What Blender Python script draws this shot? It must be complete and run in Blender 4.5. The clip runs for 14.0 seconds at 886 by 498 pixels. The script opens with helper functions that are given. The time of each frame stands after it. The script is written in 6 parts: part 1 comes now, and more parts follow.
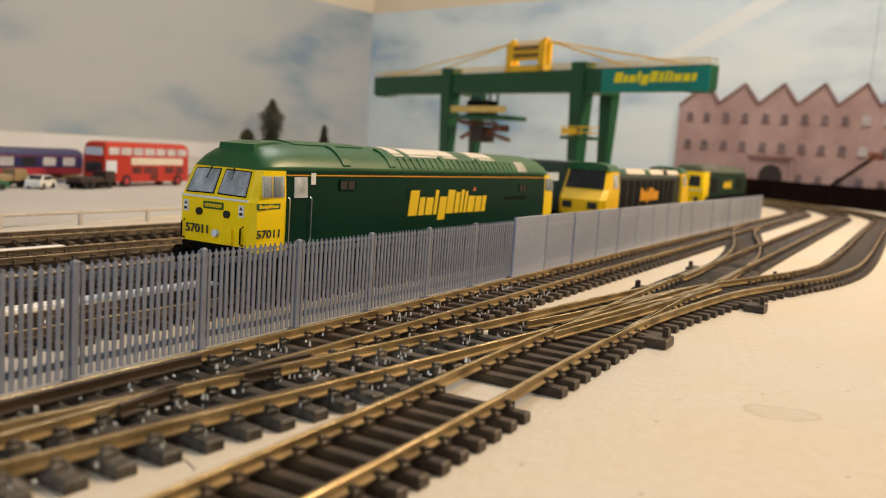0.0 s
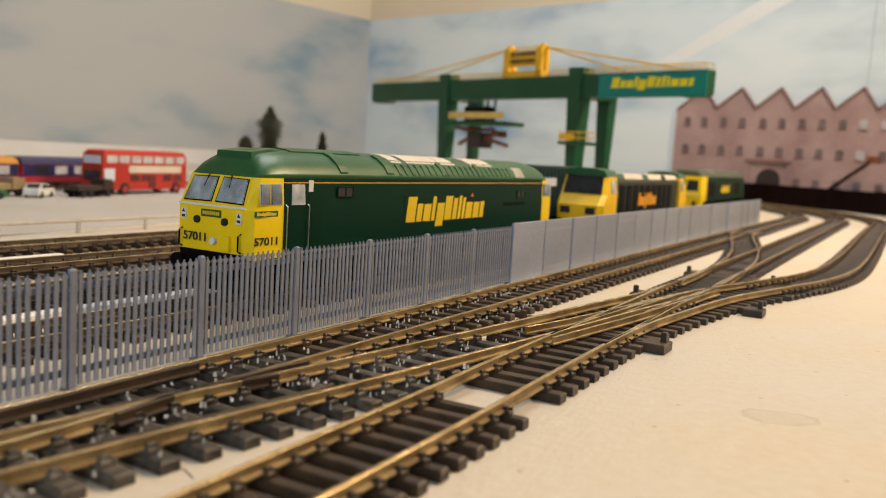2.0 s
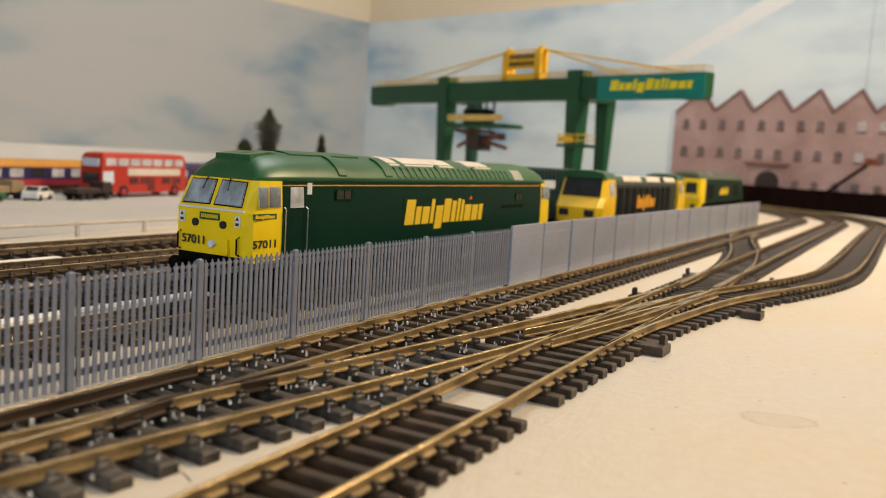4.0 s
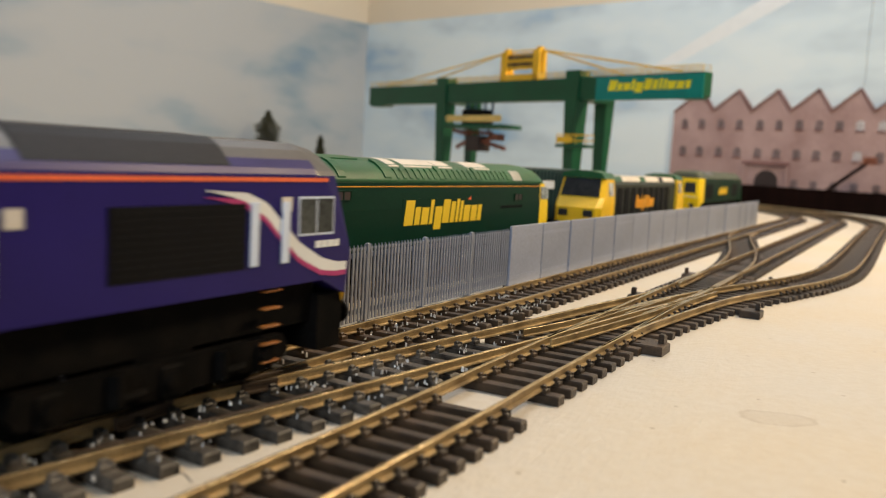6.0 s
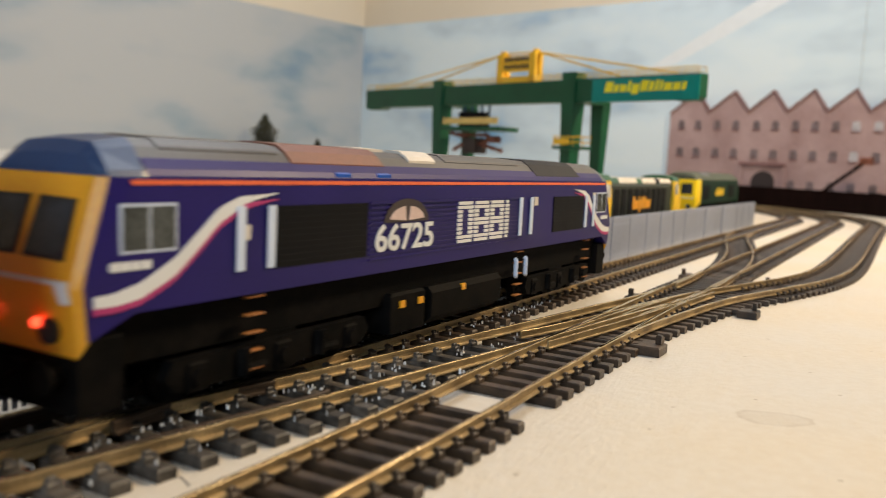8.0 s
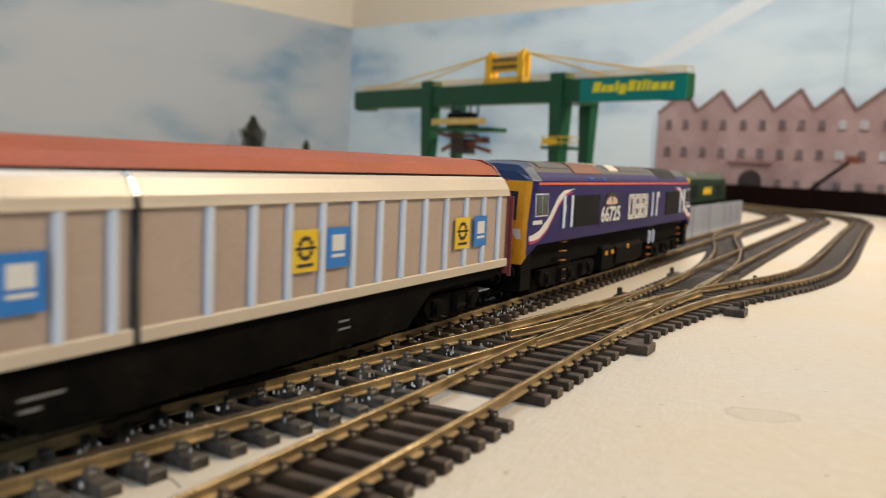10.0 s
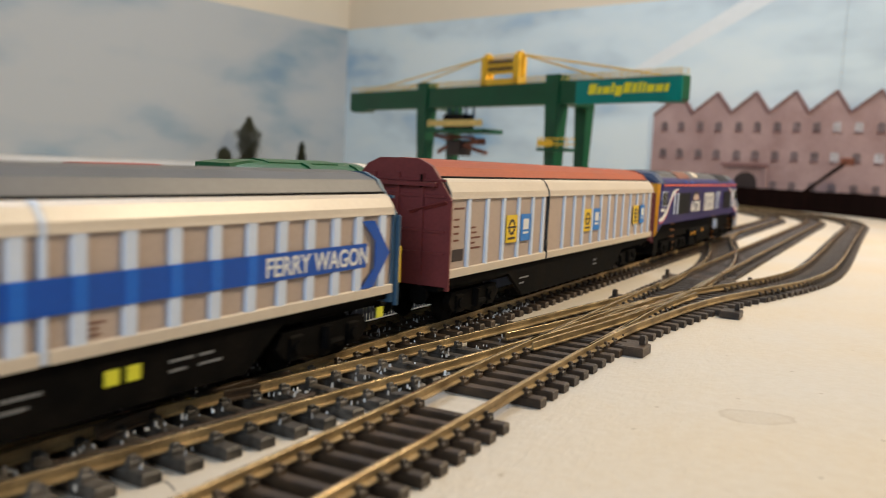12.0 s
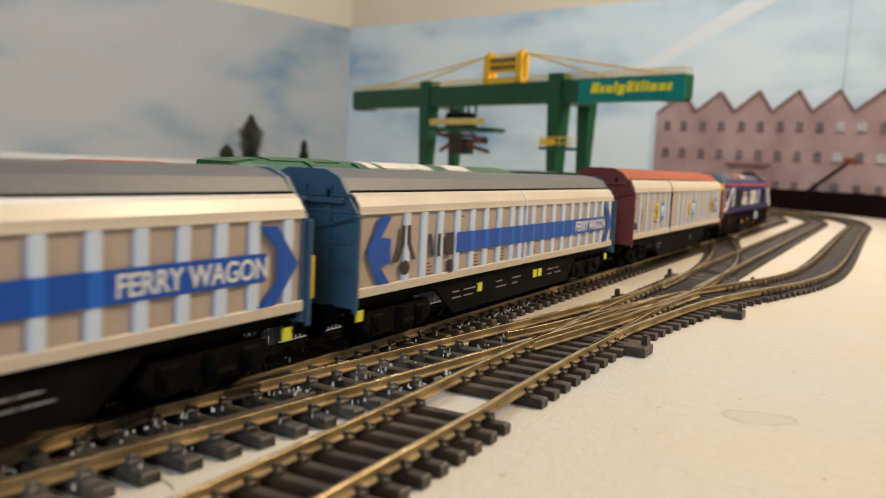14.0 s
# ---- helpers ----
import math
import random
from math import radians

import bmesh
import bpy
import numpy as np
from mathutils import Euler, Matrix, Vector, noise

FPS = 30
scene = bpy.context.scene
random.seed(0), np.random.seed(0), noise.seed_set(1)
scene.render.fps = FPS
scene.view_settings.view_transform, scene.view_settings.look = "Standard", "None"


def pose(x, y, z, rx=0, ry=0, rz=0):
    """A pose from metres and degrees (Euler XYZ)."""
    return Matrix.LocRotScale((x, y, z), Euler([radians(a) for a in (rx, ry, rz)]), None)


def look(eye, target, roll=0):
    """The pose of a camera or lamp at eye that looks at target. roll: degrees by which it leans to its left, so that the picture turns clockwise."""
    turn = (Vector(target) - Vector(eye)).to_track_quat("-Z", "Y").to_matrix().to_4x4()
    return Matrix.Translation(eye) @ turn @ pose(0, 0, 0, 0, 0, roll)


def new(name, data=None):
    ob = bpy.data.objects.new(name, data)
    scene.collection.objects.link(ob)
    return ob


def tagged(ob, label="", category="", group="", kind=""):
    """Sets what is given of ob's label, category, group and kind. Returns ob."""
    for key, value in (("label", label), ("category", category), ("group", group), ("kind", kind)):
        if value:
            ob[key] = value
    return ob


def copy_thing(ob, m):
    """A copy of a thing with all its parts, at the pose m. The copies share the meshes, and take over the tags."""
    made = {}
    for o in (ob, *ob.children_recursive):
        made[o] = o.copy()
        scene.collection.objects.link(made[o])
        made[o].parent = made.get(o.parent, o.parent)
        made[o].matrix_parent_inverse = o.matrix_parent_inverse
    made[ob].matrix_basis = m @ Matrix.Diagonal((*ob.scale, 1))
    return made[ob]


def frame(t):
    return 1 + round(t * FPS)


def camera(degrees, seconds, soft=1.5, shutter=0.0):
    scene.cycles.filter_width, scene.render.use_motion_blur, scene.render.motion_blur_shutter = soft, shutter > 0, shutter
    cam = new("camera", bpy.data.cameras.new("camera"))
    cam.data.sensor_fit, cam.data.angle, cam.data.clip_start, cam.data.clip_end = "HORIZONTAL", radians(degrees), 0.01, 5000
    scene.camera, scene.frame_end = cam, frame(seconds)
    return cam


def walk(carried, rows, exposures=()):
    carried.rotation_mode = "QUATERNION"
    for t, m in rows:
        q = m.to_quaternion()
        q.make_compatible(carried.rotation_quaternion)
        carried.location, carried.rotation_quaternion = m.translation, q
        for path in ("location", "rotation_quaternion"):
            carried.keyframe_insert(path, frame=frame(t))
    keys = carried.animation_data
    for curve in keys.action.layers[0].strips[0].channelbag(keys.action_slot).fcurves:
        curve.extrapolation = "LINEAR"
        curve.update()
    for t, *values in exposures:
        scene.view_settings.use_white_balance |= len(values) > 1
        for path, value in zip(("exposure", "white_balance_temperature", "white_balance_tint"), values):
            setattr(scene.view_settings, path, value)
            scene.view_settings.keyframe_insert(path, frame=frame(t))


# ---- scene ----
# A model railway: all lengths in the builders below are millimetres, scaled to metres when a mesh is made.
cam = camera(56.095, 14.0, soft=1.0, shutter=0.45)
cam.data.dof.use_dof = True
cam.data.dof.focus_distance = 0.27
cam.data.dof.aperture_fstop = 18.0
walk(cam, [
    (0.0, look((-0.00002, 0.00037, 0.05774), (0.25933, 0.14687, 0.02202), 3.834)),
    (0.5, look((0.00002, 0.00015, 0.05779), (0.25951, 0.14648, 0.02238), 3.834)),
    (1.0, look((0.00032, 0.00039, 0.05770), (0.25987, 0.14667, 0.02257), 3.807)),
    (1.5, look((-0.00005, 0.00012, 0.05782), (0.25959, 0.14641, 0.02332), 3.710)),
    (2.0, look((0.00000, 0.00000, 0.05793), (0.25970, 0.14638, 0.02435), 3.497)),
    (2.5, look((-0.00001, -0.00002, 0.05790), (0.25970, 0.14646, 0.02477), 3.389)),
    (3.0, look((-0.00004, -0.00012, 0.05797), (0.25977, 0.14622, 0.02499), 3.524)),
    (5.5, look((0.00008, -0.00037, 0.05806), (0.26015, 0.14565, 0.02576), 3.250)),
    (6.0, look((-0.00042, -0.00048, 0.05801), (0.25963, 0.14555, 0.02561), 3.202)),
    (6.5, look((-0.00026, -0.00063, 0.05778), (0.25995, 0.14519, 0.02570), 3.061)),
    (7.0, look((-0.00034, -0.00072, 0.05789), (0.26012, 0.14473, 0.02618), 3.011)),
    (7.5, look((-0.00033, -0.00081, 0.05783), (0.26026, 0.14450, 0.02652), 2.987)),
    (8.0, look((-0.00049, -0.00082, 0.05797), (0.26003, 0.14457, 0.02653), 2.884)),
    (10.5, look((-0.00117, -0.00153, 0.05795), (0.26141, 0.14024, 0.02703), 2.538)),
    (11.0, look((-0.00090, -0.00160, 0.05796), (0.26149, 0.14054, 0.02722), 2.608)),
    (11.5, look((-0.00086, -0.00158, 0.05819), (0.26225, 0.13925, 0.02757), 2.666)),
    (12.0, look((-0.00106, -0.00144, 0.05811), (0.26206, 0.13942, 0.02768), 2.639)),
    (12.5, look((-0.00035, -0.00111, 0.05813), (0.26272, 0.13987, 0.02778), 2.418)),
    (13.0, look((-0.00029, -0.00097, 0.05799), (0.26265, 0.14022, 0.02754), 2.221)),
    (13.5, look((-0.00031, -0.00153, 0.05813), (0.26189, 0.14095, 0.02725), 2.470)),
    (14.0, look((-0.00013, -0.00108, 0.05810), (0.26261, 0.14037, 0.02714), 2.792)),
], exposures=[(0.0, -0.06, 6650, 10), (2.5, -0.06, 6550, 10), (6.0, -0.05, 6150, 8), (6.5, 0.03, 6050, 8), (8.0, 0.04, 6000, 8), (10.5, -0.09, 5760, 7), (11.0, -0.09, 5720, 7), (14.0, -0.09, 5930, 7)])

# ---- light ----
world = bpy.data.worlds.new("room_dark")
scene.world = world
world.use_nodes = True
world.node_tree.nodes["Background"].inputs[0].default_value = (0.75, 0.82, 1.0, 1)
world.node_tree.nodes["Background"].inputs[1].default_value = 0.005


def lamp(name, eye, target, size, size_y, watts, colour):
    data = bpy.data.lights.new(name, "AREA")
    data.shape, data.size, data.size_y, data.energy, data.color = "RECTANGLE", size, size_y, watts, colour
    ob = new(name, data)
    ob.matrix_world = look(eye, target)
    return ob


lamp("warm_bulb", (0.95, -0.44, 0.80), (0.60, 0.08, 0.0), 0.22, 0.22, 15.5, (1.0, 0.735, 0.44))
lamp("ceiling_panel", (1.05, 0.42, 1.42), (1.05, 0.42, 0.0), 0.8, 0.6, 12.6, (1.0, 0.97, 0.95))
# Added cool fill from the left, out of view; no window stands there.
lamp("cool_fill", (-0.95, -0.25, 0.52), (0.5, 0.35, 0.03), 0.6, 0.7, 8.6, (0.80, 0.90, 1.0))


# ---- materials ----
def mat(name, colour, rough=0.5, metal=0.0, var=0.10, scale=60.0, fine=900.0, bump=0.05, spec=0.5, other=None, mix_at=0.5, coat=0.0, random_piece=0.0):
    """A painted, plastic or metal surface: colour varied at two scales, with a fine relief."""
    m = bpy.data.materials.new(name)
    m.use_nodes = True
    nt = m.node_tree
    b = nt.nodes["Principled BSDF"]
    coord = nt.nodes.new("ShaderNodeTexCoord")
    n1 = nt.nodes.new("ShaderNodeTexNoise")
    n1.inputs["Scale"].default_value, n1.inputs["Detail"].default_value = scale, 5.0
    n2 = nt.nodes.new("ShaderNodeTexNoise")
    n2.inputs["Scale"].default_value, n2.inputs["Detail"].default_value = fine, 3.0
    nt.links.new(coord.outputs["Object"], n1.inputs["Vector"])
    nt.links.new(coord.outputs["Object"], n2.inputs["Vector"])
    ramp = nt.nodes.new("ShaderNodeValToRGB")
    c1 = [max(0.0, c * (1 - var)) for c in colour]
    c2 = list(other) if other else [min(1.0, c * (1 + var)) for c in colour]
    ramp.color_ramp.elements[0].position, ramp.color_ramp.elements[1].position = mix_at - 0.2, mix_at + 0.2
    ramp.color_ramp.elements[0].color, ramp.color_ramp.elements[1].color = (*c1, 1), (*c2, 1)
    nt.links.new(n1.outputs["Fac"], ramp.inputs["Fac"])
    mixer = nt.nodes.new("ShaderNodeMixRGB")
    mixer.blend_type, mixer.inputs[0].default_value = "OVERLAY", min(0.9, var * 2.2)
    nt.links.new(ramp.outputs["Color"], mixer.inputs[1])
    nt.links.new(n2.outputs["Fac"], mixer.inputs[2])
    last = mixer.outputs[0]
    if random_piece:
        info = nt.nodes.new("ShaderNodeObjectInfo")
        mr = nt.nodes.new("ShaderNodeMapRange")
        mr.inputs["To Min"].default_value, mr.inputs["To Max"].default_value = 1 - random_piece, 1 + random_piece
        nt.links.new(info.outputs["Random"], mr.inputs["Value"])
        hsv = nt.nodes.new("ShaderNodeHueSaturation")
        nt.links.new(mr.outputs[0], hsv.inputs["Value"])
        nt.links.new(last, hsv.inputs["Color"])
        last = hsv.outputs[0]
    nt.links.new(last, b.inputs["Base Color"])
    b.inputs["Metallic"].default_value = metal
    b.inputs["Specular IOR Level"].default_value = spec
    b.inputs["Coat Weight"].default_value = coat
    rr = nt.nodes.new("ShaderNodeMapRange")
    rr.inputs["To Min"].default_value, rr.inputs["To Max"].default_value = max(0.03, rough - 0.08), min(1.0, rough + 0.1)
    nt.links.new(n1.outputs["Fac"], rr.inputs["Value"])
    nt.links.new(rr.outputs[0], b.inputs["Roughness"])
    if bump:
        bp = nt.nodes.new("ShaderNodeBump")
        bp.inputs["Strength"].default_value, bp.inputs["Distance"].default_value = bump, 0.0004
        nt.links.new(n2.outputs["Fac"], bp.inputs["Height"])
        nt.links.new(bp.outputs[0], b.inputs["Normal"])
    return m


def glow(name, colour, strength):
    m = mat(name, colour, 0.3, bump=0)
    b = m.node_tree.nodes["Principled BSDF"]
    b.inputs["Emission Color"].default_value, b.inputs["Emission Strength"].default_value = (*colour, 1), strength
    return m


def glass(name, tint=(0.9, 0.95, 0.95), rough=0.05):
    m = bpy.data.materials.new(name)
    m.use_nodes = True
    b = m.node_tree.nodes["Principled BSDF"]
    b.inputs["Base Color"].default_value = (*tint, 1)
    b.inputs["Roughness"].default_value, b.inputs["Transmission Weight"].default_value, b.inputs["IOR"].default_value = rough, 1.0, 1.3
    return m


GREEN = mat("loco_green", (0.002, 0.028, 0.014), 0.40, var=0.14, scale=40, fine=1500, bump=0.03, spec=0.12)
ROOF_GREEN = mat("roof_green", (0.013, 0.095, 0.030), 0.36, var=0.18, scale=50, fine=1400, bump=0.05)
CRANE_GREEN = mat("crane_green", (0.004, 0.074, 0.030), 0.45, var=0.15, scale=30, bump=0.05)
TEAL = mat("sign_teal", (0.0, 0.22, 0.20), 0.4, var=0.08, scale=25)
YELLOW = mat("loco_yellow", (0.93, 0.66, 0.008), 0.34, var=0.05, scale=60, fine=1200, bump=0.02, spec=0.3)
CRANE_YELLOW = mat("crane_yellow", (0.80, 0.48, 0.02), 0.5, var=0.12, scale=40)
PALE_YELLOW = mat("faded_yellow", (0.72, 0.52, 0.16), 0.6, var=0.15, scale=60)
ORANGE = mat("orange_line", (0.78, 0.14, 0.04), 0.45, var=0.08)
AMBER = mat("amber_paint", (0.80, 0.36, 0.012), 0.4, var=0.1, scale=60)
PURPLE = mat("deep_indigo", (0.0150, 0.0085, 0.1120), 0.40, var=0.10, scale=40, fine=1500, bump=0.03, spec=0.22)
DARK_GREY = mat("roof_grey", (0.070, 0.066, 0.068), 0.36, var=0.14, scale=60, bump=0.05)
PANEL_BLACK = mat("panel_black", (0.004, 0.004, 0.005), 0.5, var=0.2, scale=80, bump=0.04, spec=0.12)
UNDER = mat("underframe_black", (0.003, 0.003, 0.003), 0.7, var=0.35, scale=140, bump=0.15, other=(0.009, 0.007, 0.0055), mix_at=0.58, spec=0.06)
WHITE = mat("white_print", (0.74, 0.74, 0.72), 0.5, var=0.05)
PALE_BLUE = mat("pale_blue_white", (0.63, 0.70, 0.83), 0.45, var=0.05)
MAGENTA = mat("magenta_stripe", (0.42, 0.03, 0.16), 0.45, var=0.08)
BROWN_ROOF = mat("rust_brown_panel", (0.16, 0.052, 0.028), 0.5, var=0.15, scale=60)
CREAM_PANEL = mat("cream_panel", (0.66, 0.60, 0.52), 0.5, var=0.08, scale=60)
TAUPE = mat("wagon_taupe", (0.46, 0.365, 0.30), 0.5, var=0.05, scale=50, fine=900, bump=0.04)
WAGON_CREAM = mat("wagon_cream", (0.62, 0.53, 0.42), 0.36, var=0.05, scale=40)
WAGON_RED = mat("wagon_red_oxide", (0.17, 0.030, 0.028), 0.5, var=0.12, scale=50)
ROOF_ORANGE = mat("wagon_roof_oxide", (0.36, 0.078, 0.027), 0.46, var=0.12, scale=30, spec=0.22)
SLATE_BLUE = mat("wagon_slate_blue", (0.040, 0.090, 0.150), 0.5, var=0.1, scale=50)
ROOF_SLATE = mat("wagon_roof_grey", (0.105, 0.105, 0.11), 0.38, var=0.1, scale=40)
BLUE_BRIGHT = mat("band_blue_bright", (0.01, 0.13, 0.60), 0.42, var=0.06)
NOTE_GREY = mat("note_grey", (0.22, 0.22, 0.22), 0.5, var=0.1)
BLUE = mat("band_blue", (0.0, 0.070, 0.42), 0.42, var=0.06)
SKY_BLUE = mat("label_blue", (0.03, 0.20, 0.62), 0.45, var=0.06)
STEP_ORANGE = mat("step_orange", (0.30, 0.105, 0.014), 0.55, var=0.25, scale=200)
LABEL_YELLOW = mat("label_yellow", (0.80, 0.55, 0.01), 0.45, var=0.05)
LIME = mat("tag_lime", (0.72, 0.70, 0.03), 0.5, var=0.1)
INK = mat("ink_brown", (0.035, 0.022, 0.020), 0.5, var=0.1)
SLATE_INK = mat("number_ink", (0.02, 0.035, 0.03), 0.5, var=0.1)
INTERIOR = mat("cab_interior", (0.34, 0.37, 0.40), 0.6, var=0.45, scale=95, fine=200, bump=0.0, other=(0.74, 0.78, 0.82), mix_at=0.47)
GLASS_DARK = mat("dark_glazing", (0.030, 0.034, 0.040), 0.10, var=0.3, scale=120, bump=0.0)
PANE = glass("clear_glazing", (0.93, 0.96, 0.97))
STEEL = mat("bright_steel", (0.55, 0.54, 0.52), 0.3, metal=0.9, var=0.1, bump=0.02)
RUBBER = mat("rubber_black", (0.012, 0.012, 0.012), 0.7, var=0.2)
RAIL_SIDE = mat("rail_brown", (0.25, 0.165, 0.070), 0.42, metal=0.45, var=0.30, scale=90, fine=2200, bump=0.10, other=(0.50, 0.36, 0.17))
RAIL_DULL = mat("rail_dull_brown", (0.075, 0.052, 0.032), 0.5, metal=0.2, var=0.30, scale=90, fine=2200, bump=0.10, other=(0.15, 0.11, 0.07))
RAIL_TOP = mat("rail_top_brass", (0.72, 0.55, 0.30), 0.24, metal=0.95, var=0.22, scale=120, fine=2500, bump=0.03, other=(0.76, 0.60, 0.36))
CHECK_BROWN = mat("check_rail_brown", (0.045, 0.026, 0.013), 0.5, var=0.3, scale=120, fine=2000, bump=0.1)
SLEEPER = mat("sleeper_plastic", (0.016, 0.010, 0.006), 0.42, var=0.3, scale=200, fine=2500, bump=0.3, other=(0.062, 0.037, 0.019), random_piece=0.3, spec=0.4)
SLEEPER_GREY = mat("sleeper_grey_dusty", (0.013, 0.010, 0.007), 0.46, var=0.45, scale=210, fine=2500, bump=0.45, other=(0.150, 0.128, 0.104), random_piece=0.35, mix_at=0.57, spec=0.4)
CHIP = mat("solder_chip", (0.62, 0.61, 0.58), 0.4, metal=0.3, var=0.2)
FENCE_GREY = mat("fence_grey_plastic", (0.225, 0.245, 0.305), 0.36, var=0.08, scale=120, fine=2000, bump=0.05, random_piece=0.05)
FENCE_PLAIN = mat("fence_grey_sheet", (0.285, 0.320, 0.425), 0.36, var=0.10, scale=35, fine=900, bump=0.06, random_piece=0.10)
FENCE_BROWN = mat("fence_dark_brown", (0.008, 0.003, 0.0025), 0.7, var=0.2, scale=120, random_piece=0.25, spec=0.05)
BUS_RED = mat("bus_red", (0.45, 0.032, 0.018), 0.35, var=0.06)
NAVY = mat("coach_navy", (0.025, 0.025, 0.10), 0.4, var=0.1)
COACH_ORANGE = mat("coach_orange", (0.55, 0.25, 0.02), 0.4, var=0.08)
COACH_RED = mat("coach_red", (0.40, 0.035, 0.05), 0.4, var=0.1)
TAN = mat("tan_cargo", (0.30, 0.22, 0.12), 0.6, var=0.2)
BRICK = mat("factory_brick", (0.36, 0.235, 0.23), 0.8, var=0.14, scale=14, fine=380, bump=0.15, other=(0.44, 0.315, 0.31))
BRICK_DARK = mat("factory_brick_dark", (0.20, 0.10, 0.095), 0.8, var=0.2, scale=30, fine=380, bump=0.1)
WINDOW_GREY = mat("factory_window", (0.16, 0.13, 0.14), 0.5, var=0.4, scale=60)
WINDOW_PALE = mat("factory_window_pale", (0.50, 0.50, 0.54), 0.5, var=0.3, scale=60)
BARK = mat("bark", (0.07, 0.045, 0.025), 0.8, var=0.3, scale=200)
LEAF = mat("dry_leaf", (0.062, 0.060, 0.026), 0.7, var=0.35, scale=200, random_piece=0.2)
CREAM_WALL = mat("cream_wall", (0.78, 0.69, 0.55), 0.8, var=0.03, scale=4, fine=120, bump=0.1)
# Unseen room surfaces: dark tones chosen to cut bounce and deepen shadows.
DARK_ROOM = mat("unseen_room_dark", (0.11, 0.10, 0.09), 0.9, var=0.05, scale=4, fine=120)
CEILING = mat("ceiling_paint", (0.50, 0.47, 0.42), 0.9, var=0.03, scale=4, fine=120)
WHITE_BOARD = mat("white_edge_board", (0.80, 0.79, 0.78), 0.5, var=0.04, scale=12)


def board_material():
    """Cream emulsion on chipboard, with brush relief, specks and one ringed water stain."""
    m = mat("painted_board", (0.72, 0.675, 0.605), 0.32, var=0.07, scale=9, fine=260, bump=0.0, other=(0.69, 0.575, 0.41), mix_at=0.55)
    nt = m.node_tree
    b = nt.nodes["Principled BSDF"]
    coord = nt.nodes.new("ShaderNodeTexCoord")
    wobble = nt.nodes.new("ShaderNodeTexNoise")
    wobble.inputs["Scale"].default_value, wobble.inputs["Detail"].default_value = 90.0, 4.0
    nt.links.new(coord.outputs["Object"], wobble.inputs["Vector"])
    shift = nt.nodes.new("ShaderNodeVectorMath")
    shift.operation = "SUBTRACT"
    shift.inputs[1].default_value = (0.2120, 0.0235, 0.0)
    nt.links.new(coord.outputs["Object"], shift.inputs[0])
    sq = nt.nodes.new("ShaderNodeMapping")
    sq.vector_type = "TEXTURE"
    sq.inputs["Rotation"].default_value = (0, 0, radians(-62))
    sq.inputs["Scale"].default_value = (0.0100, 0.0062, 1.0)
    nt.links.new(shift.outputs[0], sq.inputs["Vector"])
    ln = nt.nodes.new("ShaderNodeVectorMath")
    ln.operation = "LENGTH"
    nt.links.new(sq.outputs[0], ln.inputs[0])
    add = nt.nodes.new("ShaderNodeMath")
    add.operation = "MULTIPLY_ADD"
    add.inputs[1].default_value, add.inputs[2].default_value = 1.1, -0.55
    nt.links.new(wobble.outputs["Fac"], add.inputs[0])
    tot = nt.nodes.new("ShaderNodeMath")
    tot.operation = "ADD"
    nt.links.new(ln.outputs["Value"], tot.inputs[0])
    nt.links.new(add.outputs[0], tot.inputs[1])
    ring = nt.nodes.new("ShaderNodeValToRGB")
    ring.color_ramp.elements[0].position, ring.color_ramp.elements[0].color = 0.0, (0.16, 0.16, 0.16, 1)
    ring.color_ramp.elements[1].position, ring.color_ramp.elements[1].color = 1.0, (0, 0, 0, 1)
    for pos, v in ((0.72, 0.16), (0.9, 0.38), (0.96, 0.02)):
        e = ring.color_ramp.elements.new(pos)
        e.color = (v, v, v, 1)
    nt.links.new(tot.outputs[0], ring.inputs["Fac"])
    old = b.inputs["Base Color"].links[0].from_socket
    mixer = nt.nodes.new("ShaderNodeMixRGB")
    mixer.inputs[2].default_value = (0.36, 0.27, 0.17, 1)
    nt.links.new(ring.outputs["Color"], mixer.inputs[0])
    nt.links.new(old, mixer.inputs[1])
    specks = nt.nodes.new("ShaderNodeTexVoronoi")
    specks.voronoi_dimensions = "2D"
    specks.inputs["Scale"].default_value = 26.0
    nt.links.new(coord.outputs["Object"], specks.inputs["Vector"])
    lt = nt.nodes.new("ShaderNodeMath")
    lt.operation = "LESS_THAN"
    lt.inputs[1].default_value = 0.015
    nt.links.new(specks.outputs["Distance"], lt.inputs[0])
    mix2 = nt.nodes.new("ShaderNodeMixRGB")
    mix2.inputs[2].default_value = (0.30, 0.22, 0.13, 1)
    half = nt.nodes.new("ShaderNodeMath")
    half.operation = "MULTIPLY"
    half.inputs[1].default_value = 0.55
    nt.links.new(lt.outputs[0], half.inputs[0])
    nt.links.new(half.outputs[0], mix2.inputs[0])
    nt.links.new(mixer.outputs[0], mix2.inputs[1])
    nt.links.new(mix2.outputs[0], b.inputs["Base Color"])
    grain = nt.nodes.new("ShaderNodeTexNoise")
    grain.inputs["Scale"].default_value, grain.inputs["Detail"].default_value = 760.0, 5.0
    stretch = nt.nodes.new("ShaderNodeMapping")
    stretch.inputs["Scale"].default_value = (0.45, 1.0, 1.0)
    nt.links.new(coord.outputs["Object"], stretch.inputs["Vector"])
    nt.links.new(stretch.outputs[0], grain.inputs["Vector"])
    bp = nt.nodes.new("ShaderNodeBump")
    bp.inputs["Strength"].default_value, bp.inputs["Distance"].default_value = 0.42, 0.0007
    nt.links.new(grain.outputs["Fac"], bp.inputs["Height"])
    nt.links.new(bp.outputs[0], b.inputs["Normal"])
    return m


